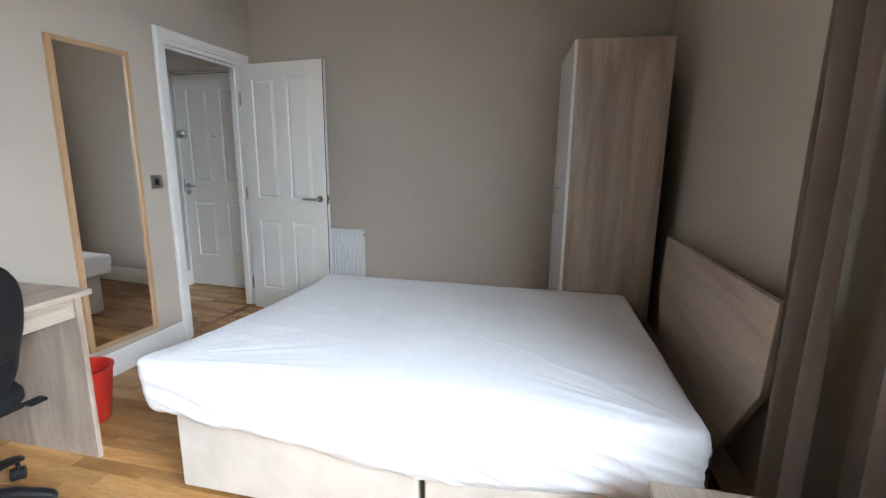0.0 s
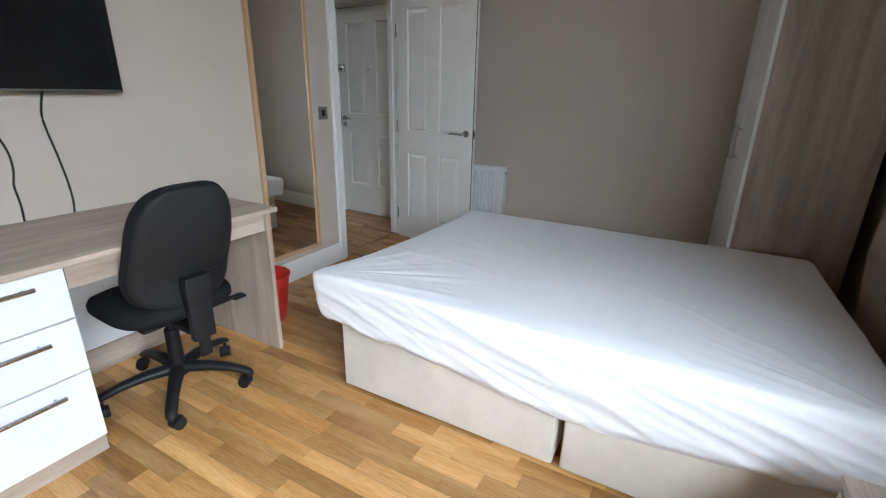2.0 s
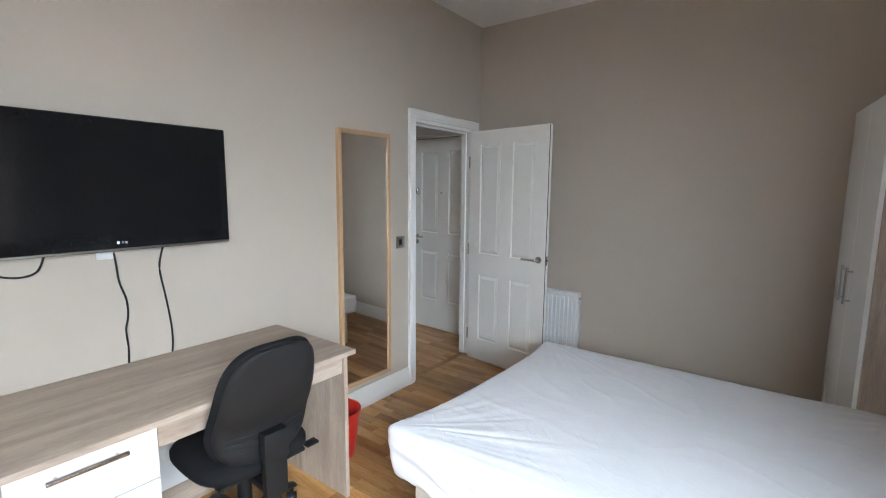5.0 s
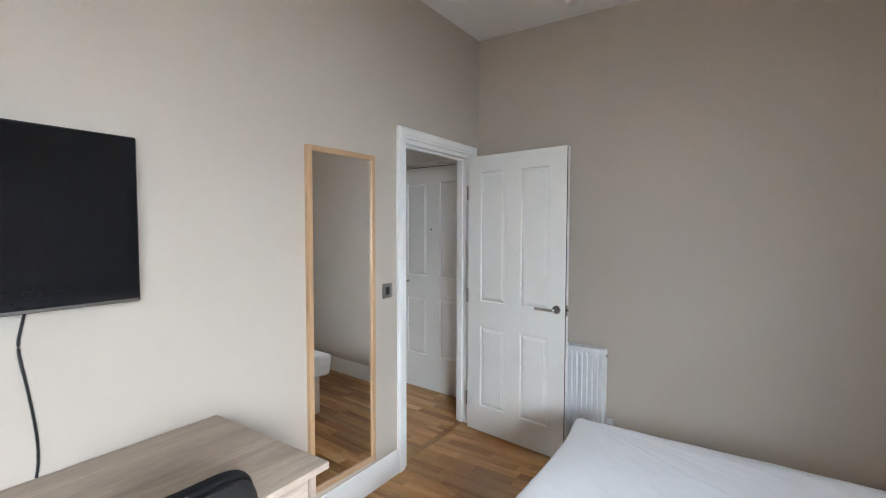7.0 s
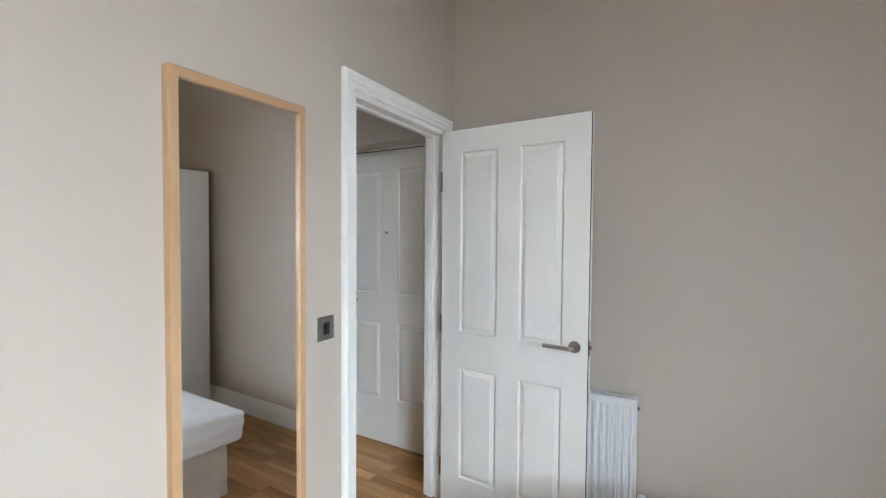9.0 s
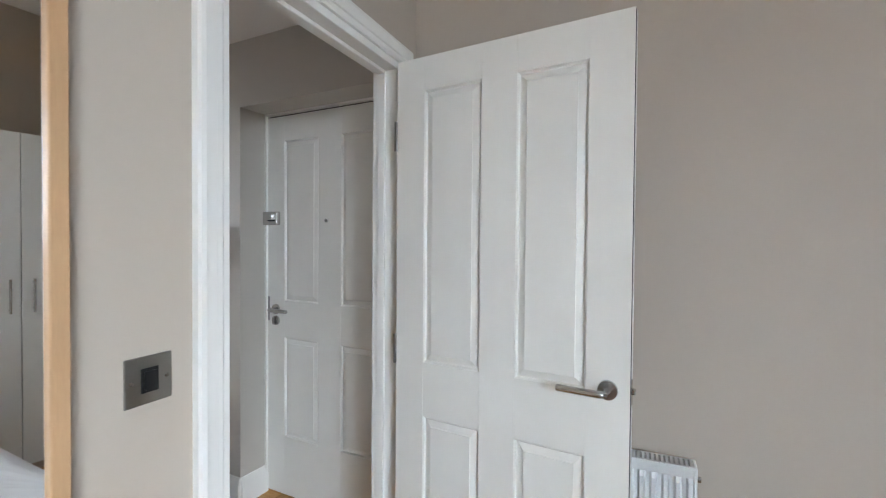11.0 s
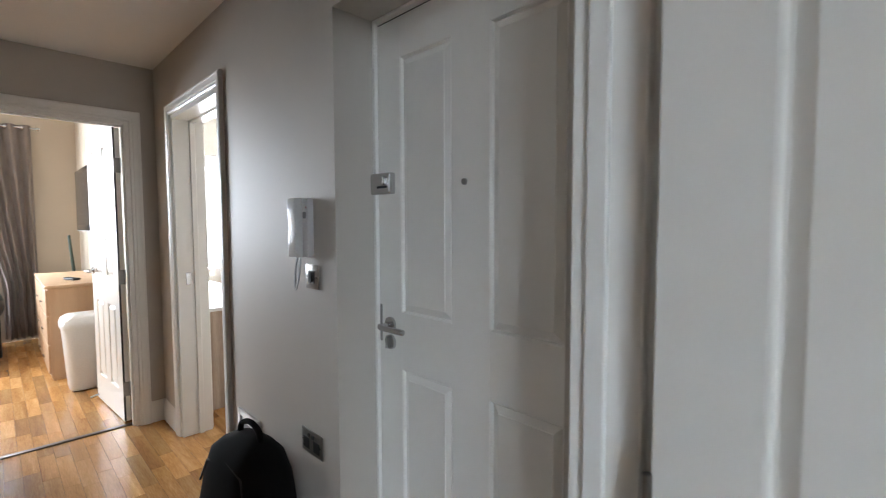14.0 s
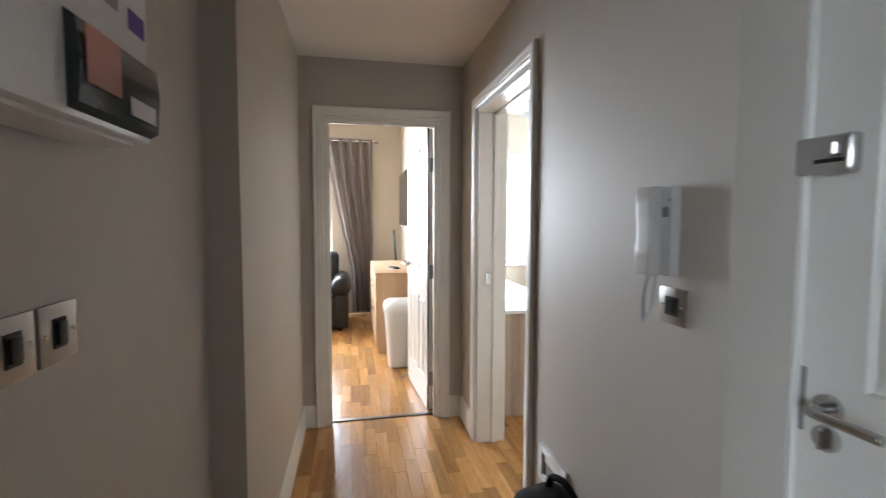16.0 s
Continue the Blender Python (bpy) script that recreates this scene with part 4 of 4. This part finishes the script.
def office_chair():
    e = thing("office_chair", pose(-2.095, 2.605, 0, 0, 0, 178), "black fabric swivel office chair on five castors", "office chair")
    # local: faces +x
    base = part("star_base", R((0, 0, 0.085), (0, 0, 0.135), 0.042, 0.034, 20), BLACKPLASTIC, e)
    for k in range(5):
        a = radians(72 * k)
        c, s = math.cos(a), math.sin(a)
        bm = bmesh.new()
        loops = []
        for r, z, hw, hh in ((0.02, 0.112, 0.031, 0.024), (0.12, 0.114, 0.027, 0.022), (0.21, 0.104, 0.023, 0.018), (0.275, 0.086, 0.022, 0.016), (0.302, 0.074, 0.019, 0.014), (0.312, 0.066, 0.010, 0.008)):
            loops.append([(c * r - s * hw * math.cos(q) * 1.0, s * r + c * hw * math.cos(q), z + hh * math.sin(q)) for q in [2 * math.pi * i / 14 for i in range(14)]])
        loft(bm, loops)
        leg = part("leg", bm, BLACKPLASTIC, e, smooth=60)
        px, py = c * 0.288, s * 0.288
        b = a + 0.9 + 0.7 * k
        d = Vector((math.cos(b), math.sin(b), 0))
        n = Vector((-d.y, d.x, 0))
        bm = bmesh.new()
        for sd in (-1, 1):
            p = Vector((px, py, 0.0255)) + d * 0.016 + n * sd * 0.014
            rod(bm, p - n * 0.008, p + n * 0.008, 0.025, 0.025, 22)
        p = Vector((px, py, 0)) + d * 0.016
        rod(bm, p + Vector((0, 0, 0.03)) - n * 0.005, p + Vector((0, 0, 0.03)) + n * 0.005, 0.027, 0.027, 18)
        rod(bm, (px, py, 0.045), (px, py, 0.075), 0.008, 0.008, 10)
        part("castor", bm, BLACKPLASTIC, leg, "twin-wheel black castor")
    bm = bmesh.new()
    rod(bm, (0, 0, 0.12), (0, 0, 0.30), 0.031, 0.028, 20)
    rod(bm, (0, 0, 0.30), (0, 0, 0.40), 0.018, 0.018, 16)
    part("gas_lift", bm, BLACKPLASTIC, e)
    part("mechanism", B(-0.12, 0.10, -0.06, 0.06, 0.375, 0.42, 0.012, 2), BLACKPLASTIC, e)
    bm = bmesh.new()
    tube(bm, smooth_path([(-0.06, -0.05, 0.39), (-0.07, -0.16, 0.385), (-0.08, -0.22, 0.375), (-0.09, -0.27, 0.372)], 5), 0.007, 10)
    box(bm, -0.112, -0.068, -0.295, -0.235, 0.362, 0.375, 0.005, 2)
    part("lever", bm, BLACKPLASTIC, e, "flat paddle lever")
    bm = bmesh.new()
    rod(bm, (-0.13, 0.0, 0.35), (-0.13, -0.075, 0.35), 0.020, 0.022, 10)
    part("knob", bm, BLACKPLASTIC, e)
    # seat
    bm = bmesh.new()
    loops = []
    for z, g in ((0.415, -0.045), (0.418, -0.012), (0.435, 0.0), (0.458, 0.0), (0.478, -0.012), (0.488, -0.045), (0.489, -0.11)):
        ring = super_ring(0.02, 0, z, 0.232 + g, 0.232 + g, 3.2, 56)
        ring = [(x, y, zz - (0.03 * max(0, (x - 0.10) / 0.15) ** 2 if x > 0.1 else 0)) for x, y, zz in ring]
        loops.append(ring)
    loft(bm, loops)
    part("seat", bm, BLACKCLOTH, e, "black fabric seat cushion", smooth=70)
    part("seat_shell", B(-0.18, 0.19, -0.18, 0.18, 0.405, 0.42, 0.012, 2), SHELLBLACK, e)

    # backrest: rounded shell, wider at the waist, leaning back
    def back(x_off, grow, z_lo, z_hi, th):
        bm2 = bmesh.new()
        rows = []
        n2 = 30
        for j in range(n2 + 1):
            t = (1 - math.cos(math.pi * j / n2)) / 2
            z = z_lo + (z_hi - z_lo) * t
            side = 3.4 if t > 0.5 else 3.0
            w = (0.222 - 0.042 * t + grow) * max(0.002, 1 - abs(2 * t - 1) ** side) ** (1 / side)
            rows.append((z, w, t))
        faces = []
        for z, w, t in rows:
            lean = -0.205 - 0.13 * (t - 0.2) - 0.03 * math.sin(t * math.pi) * 0
            wave = 0.024 * math.exp(-((t - 0.28) / 0.18) ** 2)
            ring = []
            m2 = 18
            for i in range(m2 + 1):
                y = w * (2 * i / m2 - 1)
                curve = 0.045 * (y / 0.21) ** 2
                ring.append((lean + wave + curve + x_off, y, z))
            for i in range(m2, -1, -1):
                y = w * (2 * i / m2 - 1)
                curve = 0.045 * (y / 0.21) ** 2
                edge_f = math.sqrt(max(0.0, 1 - abs(2 * i / m2 - 1) ** 4))
                ring.append((lean + wave + curve + x_off - th * (0.35 + 0.65 * edge_f), y, z))
            faces.append(ring)
        loft(bm2, faces)
        return bm2
    part("back_cushion", back(0.018, 0.0, 0.460, 0.955, 0.03), BLACKCLOTH, e, "black fabric back cushion", smooth=75)
    shell = part("back_shell", back(-0.014, -0.010, 0.470, 0.945, 0.016), SHELLBLACK, e, "black moulded plastic back shell", smooth=75)
    bm = bmesh.new()
    for k, z in enumerate((0.548, 0.570, 0.592)):
        wv = 0.16 - 0.004 * k
        t = (z - 0.470) / 0.475
        pts = []
        for i in range(13):
            y = wv * (i / 6 - 1)
            x = -0.205 - 0.13 * (t - 0.2) + 0.024 * math.exp(-((t - 0.28) / 0.18) ** 2) + 0.045 * (y / 0.21) ** 2 - 0.014 - 0.016
            pts.append((x - 0.0005, y, z + 0.012 * (y / 0.16) ** 2))
        tube(bm, pts, 0.0035, 6)
    part("ribs", bm, SHELLBLACK, shell)
    bm = bmesh.new()
    box(bm, -0.262, -0.228, -0.045, 0.045, 0.335, 0.50, 0.007, 2)
    box(bm, -0.270, -0.224, -0.050, 0.050, 0.485, 0.60, 0.009, 2)
    box(bm, -0.25, -0.08, -0.035, 0.035, 0.345, 0.375, 0.008, 2)
    box(bm, -0.252, -0.235, -0.022, 0.022, 0.255, 0.35, 0.005, 2)
    part("back_bracket", bm, BLACKPLASTIC, e, "black plastic back support bracket")


office_chair()

# ---------------------------------------------------------------- hall things


def entry_phone():
    e = thing("entry_phone", HALL @ pose(-3.945, HY1, 1.225), "white door-entry handset on the hall wall", "entry phone")
    part("base_plate", B(-0.055, 0.034, -0.025, 0.0, 0, 0.205, 0.006, 2), WHITEPLASTIC, e)
    bm = bmesh.new()
    loops = []
    for z, o in ((0.0, 0.046), (0.004, 0.052), (0.06, 0.054), (0.085, 0.050), (0.125, 0.050), (0.15, 0.054), (0.201, 0.052), (0.205, 0.046)):
        loops.append(super_ring(-0.026, -0.024 - (o - 0.02) / 2, z, 0.028, (o - 0.02) / 2, 7.0, 32))
    loft(bm, loops)
    part("handset", bm, WHITEPLASTIC, e, "white curved handset", smooth=60)
    part("button", B(0.004, 0.026, -0.028, -0.025, 0.135, 0.158, 0.002), HOOD, e, "grey door release button")
    part("indicator", B(0.024, 0.029, -0.0265, -0.025, 0.17, 0.176), REDPRINT, e)
    bm = bmesh.new()
    for dx, low in ((0.0, -0.118), (0.006, -0.104)):
        tube(bm, smooth_path([(-0.034 + dx, -0.030, 0.004), (-0.046 + dx, -0.036, low * 0.5), (-0.032 + dx, -0.040, low), (-0.014 + dx, -0.036, low * 0.55), (-0.014 + dx, -0.028, 0.004)], 6), 0.0023, 8)
    part("looped_cord", bm, CORDGREY, e, "short grey cord hanging in loops")


entry_phone()
FACE = pose(0, 0, 0, 0, 0, 180)
plate("fused_switch", 0.086, 0.086, HALL @ pose(-3.925, HY1, 1.155) @ FACE, "square polished steel fused switch plate below the handset", "fused")
plate("double_socket", 0.147, 0.086, HALL @ pose(-3.95, HY1, 0.545) @ FACE, "polished steel double socket low on the hall wall", "socket")
for x in (-3.757, -3.664):
    plate("light_switch", 0.086, 0.086, HALL @ pose(x, HY0, 1.187), "square brushed steel light switch on the hall wall", "switch")["group"] = "light switches in the hall"
e = thing("vent_plate", HALL @ pose(-4.525, HY1, 0.41) @ FACE, "white plastic wall plate with a recessed centre on the wall", "wall plate")
bm = bmesh.new()
for x0, x1, z0, z1 in ((-0.115, -0.085, -0.07, 0.07), (0.085, 0.115, -0.07, 0.07), (-0.085, 0.085, 0.042, 0.07), (-0.085, 0.085, -0.07, -0.042)):
    box(bm, x0, x1, 0, 0.014, z0, z1, 0.003, 2)
part("frame", bm, WHITEPLASTIC, e)
part("recess", B(-0.085, 0.085, 0, 0.004, -0.042, 0.042), HOOD, e, "grey recessed centre")
part("flap", B(-0.078, 0.078, 0.004, 0.008, 0.012, 0.036, 0.002), WHITEPLASTIC, e)


def consumer_unit():
    e = thing("consumer_unit", HALL @ pose(-3.83, HY0, 1.465), "white electric consumer unit with a smoked cover", "fuse box")
    part("housing", B(0, 0.52, 0, 0.085, 0.0, 0.26, 0.008, 2), WHITEPLASTIC, e)
    part("lid", B(0.002, 0.518, 0.085, 0.11, 0.004, 0.255, 0.010, 2), WHITEPLASTIC, e)
    bm = bmesh.new()
    loft(bm, [[(x, 0.108, 0.012), (x, 0.122, 0.02), (x, 0.126, 0.07), (x, 0.122, 0.115), (x, 0.108, 0.125)] for x in (0.008, 0.225)])
    part("smoked_cover", bm, SMOKED, e, "smoked clear cover over the breakers", smooth=50)
    part("warning_label", B(0.135, 0.215, 0.1265, 0.1275, 0.045, 0.112), REDPRINT, e, "faded red and white label")
    part("breaker_row", B(0.03, 0.11, 0.1262, 0.1270, 0.03, 0.055), PAPER, e)
    part("sticker", B(0.02, 0.07, 0.110, 0.1112, 0.16, 0.19), PURPLE, e, "small purple and white sticker")
    part("sticker", B(0.10, 0.19, 0.110, 0.1112, 0.17, 0.21), HOOD, e, "grey printed sticker")


consumer_unit()


def rucksack():
    e = thing("rucksack", HALL @ pose(-4.21, HY1 - 0.145, 0.001, 0, 0, 8) @ Matrix.Diagonal((1.22, 1.15, 1.06, 1)), "black nylon rucksack standing on the floor by the wall", "rucksack")
    bm = bmesh.new()
    loops = []
    for z, a, b in ((0.0, 0.13, 0.08), (0.012, 0.160, 0.105), (0.10, 0.172, 0.115), (0.25, 0.170, 0.112), (0.38, 0.155, 0.10), (0.45, 0.128, 0.082), (0.485, 0.09, 0.056), (0.50, 0.04, 0.025)):
        ring = super_ring(0, 0.02 * z, z, a, b, 3.4, 44)
        loops.append([(x + 0.006 * noise.noise(Vector((x * 9, y * 9, z * 7))), y + 0.006 * noise.noise(Vector((x * 8, z * 9, 4))), zz) for x, y, zz in ring])
    loft(bm, loops)
    part("body", bm, RUCKSACK, e, smooth=70)
    bm = bmesh.new()
    loops = []
    for z, a, b in ((0.03, 0.11, 0.03), (0.05, 0.13, 0.045), (0.18, 0.128, 0.048), (0.25, 0.11, 0.035), (0.27, 0.07, 0.015)):
        loops.append(super_ring(0, -0.10, z, a, b, 3.2, 32))
    loft(bm, loops)
    part("front_pocket", bm, RUCKSACK, e, smooth=70)
    bm = bmesh.new()
    tube(bm, smooth_path([(-0.06, 0.02, 0.485), (-0.05, 0.02, 0.525), (0, 0.02, 0.545), (0.05, 0.02, 0.525), (0.06, 0.02, 0.485)], 5), 0.010, 10)
    part("carry_handle", bm, RUCKSACK, e, "padded black carry handle")
    bm = bmesh.new()
    tube(bm, smooth_path([(0.155, -0.02, 0.36), (0.19, -0.03, 0.30), (0.185, -0.05, 0.22), (0.165, -0.04, 0.16)], 6), 0.006, 8)
    part("side_strap", bm, RUCKSACK, e)
    bm = bmesh.new()
    tube(bm, [(-0.13, -0.085, 0.33), (-0.10, -0.075, 0.41), (0, -0.07, 0.445), (0.10, -0.075, 0.41), (0.13, -0.085, 0.33)], 0.004, 6)
    part("zip", bm, BLACKPLASTIC, e)


rucksack()
e = thing("threshold_strip", HALL, "dark bronze threshold strip in the living room doorway", "threshold", kind="structure")
part("strip", B(-6.075, -6.04, L0 + 0.027, L1 - 0.027, 0.0, 0.007, 0.003, 2), THRESH, e)
e = thing("threshold_strip", None, "slim oak threshold strip in the bedroom doorway", "threshold", kind="structure")
part("strip", B(XL - 0.075, XL - 0.03, D0 + 0.027, D1 - 0.027, 0.0, 0.004, 0.0015, 2), OAK, e)

# ---------------------------------------------------------------- living room things


def sideboard():
    e = thing("sideboard", HALL @ pose(-7.55, 4.70, 0, 0, 0, 0), "beech-effect sideboard with drawers along the living room wall", "sideboard")
    L, d, h = 1.35, 0.44, 0.82
    part("body", B(-L, 0, 0.02, d, 0.02, h - 0.025, 0.003), BEECHUNIT, e)
    part("top", B(-L - 0.02, 0.02, 0.0, d, h - 0.025, h, 0.006, 2), BEECHUNIT, e)
    for k in range(3):
        x0 = -L + 0.01 + k * L / 3
        for z0, z1 in ((0.06, 0.30), (0.31, 0.55), (0.56, 0.775)):
            f = part("drawer_front", B(x0, x0 + L / 3 - 0.02, 0.004, 0.02, z0, z1, 0.002), BEECHUNIT, e)
            part("handle", R((x0 + 0.17, -0.016, (z0 + z1) / 2), (x0 + 0.27, -0.016, (z0 + z1) / 2), 0.006, 0.006, 10), CHROME, f)
    bm = bmesh.new()
    box(bm, -L, 0.0, 0.03, d, 0.0, 0.02)
    part("plinth", bm, BEECHUNIT, e)


sideboard()
bm = bmesh.new()
box(bm, -0.09, 0.09, -0.03, 0.03, 0, 0.02, 0.006, 2)
solid("remote_control", bm, BLACKPLASTIC, "black remote control lying on the sideboard", "remote control", m=HALL @ pose(-7.95, 4.92, 0.82, 0, 0, 20))


def kitchen_bin():
    e = thing("swing_bin", HALL @ pose(-7.22, 4.925, 0.001), "tall cream plastic lidded bin beside the sideboard", "bin")
    bm = bmesh.new()
    loft(bm, [super_ring(0, 0, z, a, b, 6, 40) for z, a, b in ((0, 0.14, 0.120), (0.01, 0.148, 0.126), (0.50, 0.18, 0.155), (0.51, 0.18, 0.155))])
    part("tub", bm, WHITEPLASTIC, e)
    bm = bmesh.new()
    loft(bm, [super_ring(0, 0, z, a, b, 5, 40) for z, a, b in ((0.50, 0.19, 0.165), (0.535, 0.193, 0.168), (0.575, 0.18, 0.155), (0.60, 0.14, 0.12), (0.61, 0.06, 0.05))])
    part("lid", bm, WHITEPLASTIC, e, "rounded cream lid", smooth=60)


kitchen_bin()
tv2 = television(HALL @ pose(-8.15, 5.10, 1.27, 0, 0, -90), 1.0, 0.62, "black flat-screen television on the living room wall", False)


# Dark green upright thing of unknown kind, drawn as a slim leaning frame.
e = thing("leaning_green_object", HALL @ pose(-9.05, 5.10, 0, 4, 0, 0), "slim dark green object of unknown kind leaning on the wall", "folded frame")
GREEN = plain("dark_green_enamel", (0.012, 0.03, 0.016), 0.4, 0.0, 0.05)
for x in (-0.05, 0.05):
    part("upright", R((x * 1.6, 0, 0.0), (x * 0.3, 0, 1.22), 0.016, 0.012, 12), GREEN, e)
part("crossbar", R((-0.06, 0, 0.5), (0.06, 0, 0.5), 0.010, 0.010, 10), GREEN, e)


def armchair():
    e = thing("leather_armchair", HALL @ pose(-8.95, 3.90, 0), "black leather armchair before the window", "armchair")
    part("seat_base", B(-0.40, 0.42, -0.36, 0.36, 0.04, 0.42, 0.05, 4), LEATHER, e)
    part("seat_cushion", B(-0.22, 0.44, -0.33, 0.33, 0.40, 0.54, 0.06, 4), LEATHER, e)
    part("backrest", B(-0.48, -0.18, -0.40, 0.40, 0.20, 0.92, 0.10, 5), LEATHER, e)
    for s in (-1, 1):
        bm = bmesh.new()
        loops = []
        for x, r in ((-0.45, 0.10), (-0.2, 0.118), (0.2, 0.125), (0.38, 0.12), (0.44, 0.09), (0.455, 0.04)):
            loops.append([(x, s * 0.44 + r * math.cos(q), 0.54 + r * math.sin(q)) for q in [2 * math.pi * i / 22 for i in range(22)]])
        loft(bm, loops)
        box(bm, -0.42, 0.40, s * 0.44 - 0.085, s * 0.44 + 0.085, 0.04, 0.52, 0.03, 3)
        part("arm", bm, LEATHER, e, "fat rolled leather arm", smooth=60)
    for x in (-0.35, 0.35):
        for y in (-0.42, 0.42):
            part("foot", R((x, y, 0), (x, y, 0.05), 0.025, 0.03, 12), BLACKPLASTIC, e)


armchair()
c2 = curtain("window_curtain", HALL @ pose(-9.45, 4.10, 0, 0, 0, 90), 0.66, 0.05, 2.45, "floor-length taupe eyelet curtain tied aside in the living room", 5, 0.05,
             width=lambda t: 0.66 - 0.36 * min(1, t / 0.75) ** 1.2, hold=1)
part("curtain_pole", R((-2.0, 0, 2.42), (0.70, 0, 2.42), 0.013, 0.013, 14), CHROME, c2, "chrome curtain pole")
part("finial", R((0.70, 0, 2.42), (0.74, 0, 2.42), 0.022, 0.02, 14), CHROME, c2)
for k in range(5):
    bm = bmesh.new()
    xx = 0.04 + k * 0.135
    rod(bm, (xx, 0, 2.42), (xx + 0.012, 0, 2.42), 0.03, 0.03, 20)
    part("eyelet", bm, CHROME, c2, "chrome eyelet ring")

# second bedroom things


def second_desk():
    e = thing("white_desk", HALL @ pose(-5.90, 5.40, 0), "white-topped desk with a pale wood end panel under the window", "desk")
    part("desktop", B(-1.66, 0, 0.0, 0.62, 0.715, 0.742, 0.004, 2), MELAMINE, e)
    part("end_panel", B(-0.03, -0.008, 0.01, 0.60, 0, 0.715, 0.002), SONOMA_Z, e)
    part("end_panel", B(-1.65, -1.63, 0.01, 0.60, 0, 0.715, 0.002), SONOMA_Z, e)
    part("back_panel", B(-1.63, -0.03, 0.02, 0.035, 0.3, 0.715), MELAMINE, e)


second_desk()
e = thing("ceiling_lamp", HALL @ pose(-6.3, 5.95, 2.45), "round white drum shade ceiling lamp, unlit", "ceiling lamp")
part("rose", R((0, 0, 0), (0, 0, -0.03), 0.05, 0.04, 20), WHITEPLASTIC, e)
part("flex", R((0, 0, -0.03), (0, 0, -0.12), 0.004, 0.004, 8), WHITEPLASTIC, e)
part("shade", R((0, 0, -0.12), (0, 0, -0.30), 0.19, 0.21, 36, False), WHITEPLASTIC, e)

# ---------------------------------------------------------------- oak strip floors, last
STRIP = 0.0715
LENGTHS = (0.26, 0.34, 0.42, 0.52)
rnd = random.Random(5)


def strip_mesh(l):
    bm2 = bmesh.new()
    box(bm2, 0.0004, l - 0.0004, 0.0004, STRIP - 0.0004, -0.006, 0.0, 0.0006)
    for f in [f for f in bm2.faces if f.normal.z < -0.9]:
        bm2.faces.remove(f)
    return mesh_of(bm2, "oak_strip", OAK, None)


STRIPS = [strip_mesh(l) for l in LENGTHS]


def strip_floor(name, x0, x1, y0, y1, m, label, single=None, askew=False):
    """Rows of oak strips; those inside the single stretch are pieces of their own, the rest one mesh."""
    fl = solid(name, B(x0, x1, y0, y1, -0.10, -0.004), GROOVE, label, "floor", kind="structure", m=m, smooth=None)
    if askew:
        to_bedroom_wall(fl)
    vs, fs = [], []
    made = 0
    y = y0
    while y < y1 - 0.001:
        x = x0 - rnd.uniform(0, 0.4)
        while x < x1:
            k = rnd.randrange(4)
            l = LENGTHS[k]
            near = single and any(a < x + l / 2 < b and c < y + STRIP / 2 < d for a, b, c, d in single) and x > x0 and x + l < x1 and made < 300
            if near:
                p = new("oak_strip", STRIPS[k])
                p.parent = fl
                p.location = (x, y, 0)
                made += 1
            else:
                a, b = max(x, x0) + 0.0004, min(x + l, (-2.647 + 0.2748 - 0.0751 * y) / 0.9972 if askew else x1) - 0.0004
                c, d = y + 0.0004, min(y + STRIP, y1) - 0.0004
                if b > a and d > c:
                    n = len(vs)
                    vs += [(a, c, -0.001), (b, c, -0.001), (b, d, -0.001), (a, d, -0.001), (a + 0.0006, c + 0.0006, 0), (b - 0.0006, c + 0.0006, 0), (b - 0.0006, d - 0.0006, 0), (a + 0.0006, d - 0.0006, 0)]
                    fs += [(n + 4, n + 5, n + 6, n + 7)] + [(n + i, n + (i + 1) % 4, n + 4 + (i + 1) % 4, n + 4 + i) for i in range(4)]
            x += l
        y += STRIP
    me = bpy.data.meshes.new("oak_strips")
    me.from_pydata(vs, [], fs)
    me.materials.append(OAK)
    rest = new("oak_strips", me)
    rest.parent = fl
    tagged(rest, kind="stuff")
    return fl


strip_floor("floor", XL - 0.04, XR, YN, YF, None, "glossy honey-coloured oak strip floor of the bedroom", [(-2.3, 0.3, 1.75, 3.0), (-2.6, -1.3, 3.0, 4.95)])
strip_floor("hall_floor", -6.06, -2.375, HY0 - 0.02, HY1 + 0.20, HALL, "glossy honey-coloured oak strip floor of the hall", None, True)
strip_floor("living_floor", LX, -6.06, 1.6, 5.2, HALL, "glossy honey-coloured oak strip floor of the living room")
strip_floor("second_floor", SX, -3.95, HY1 + 0.20, 7.9, HALL, "oak strip floor of the second bedroom")
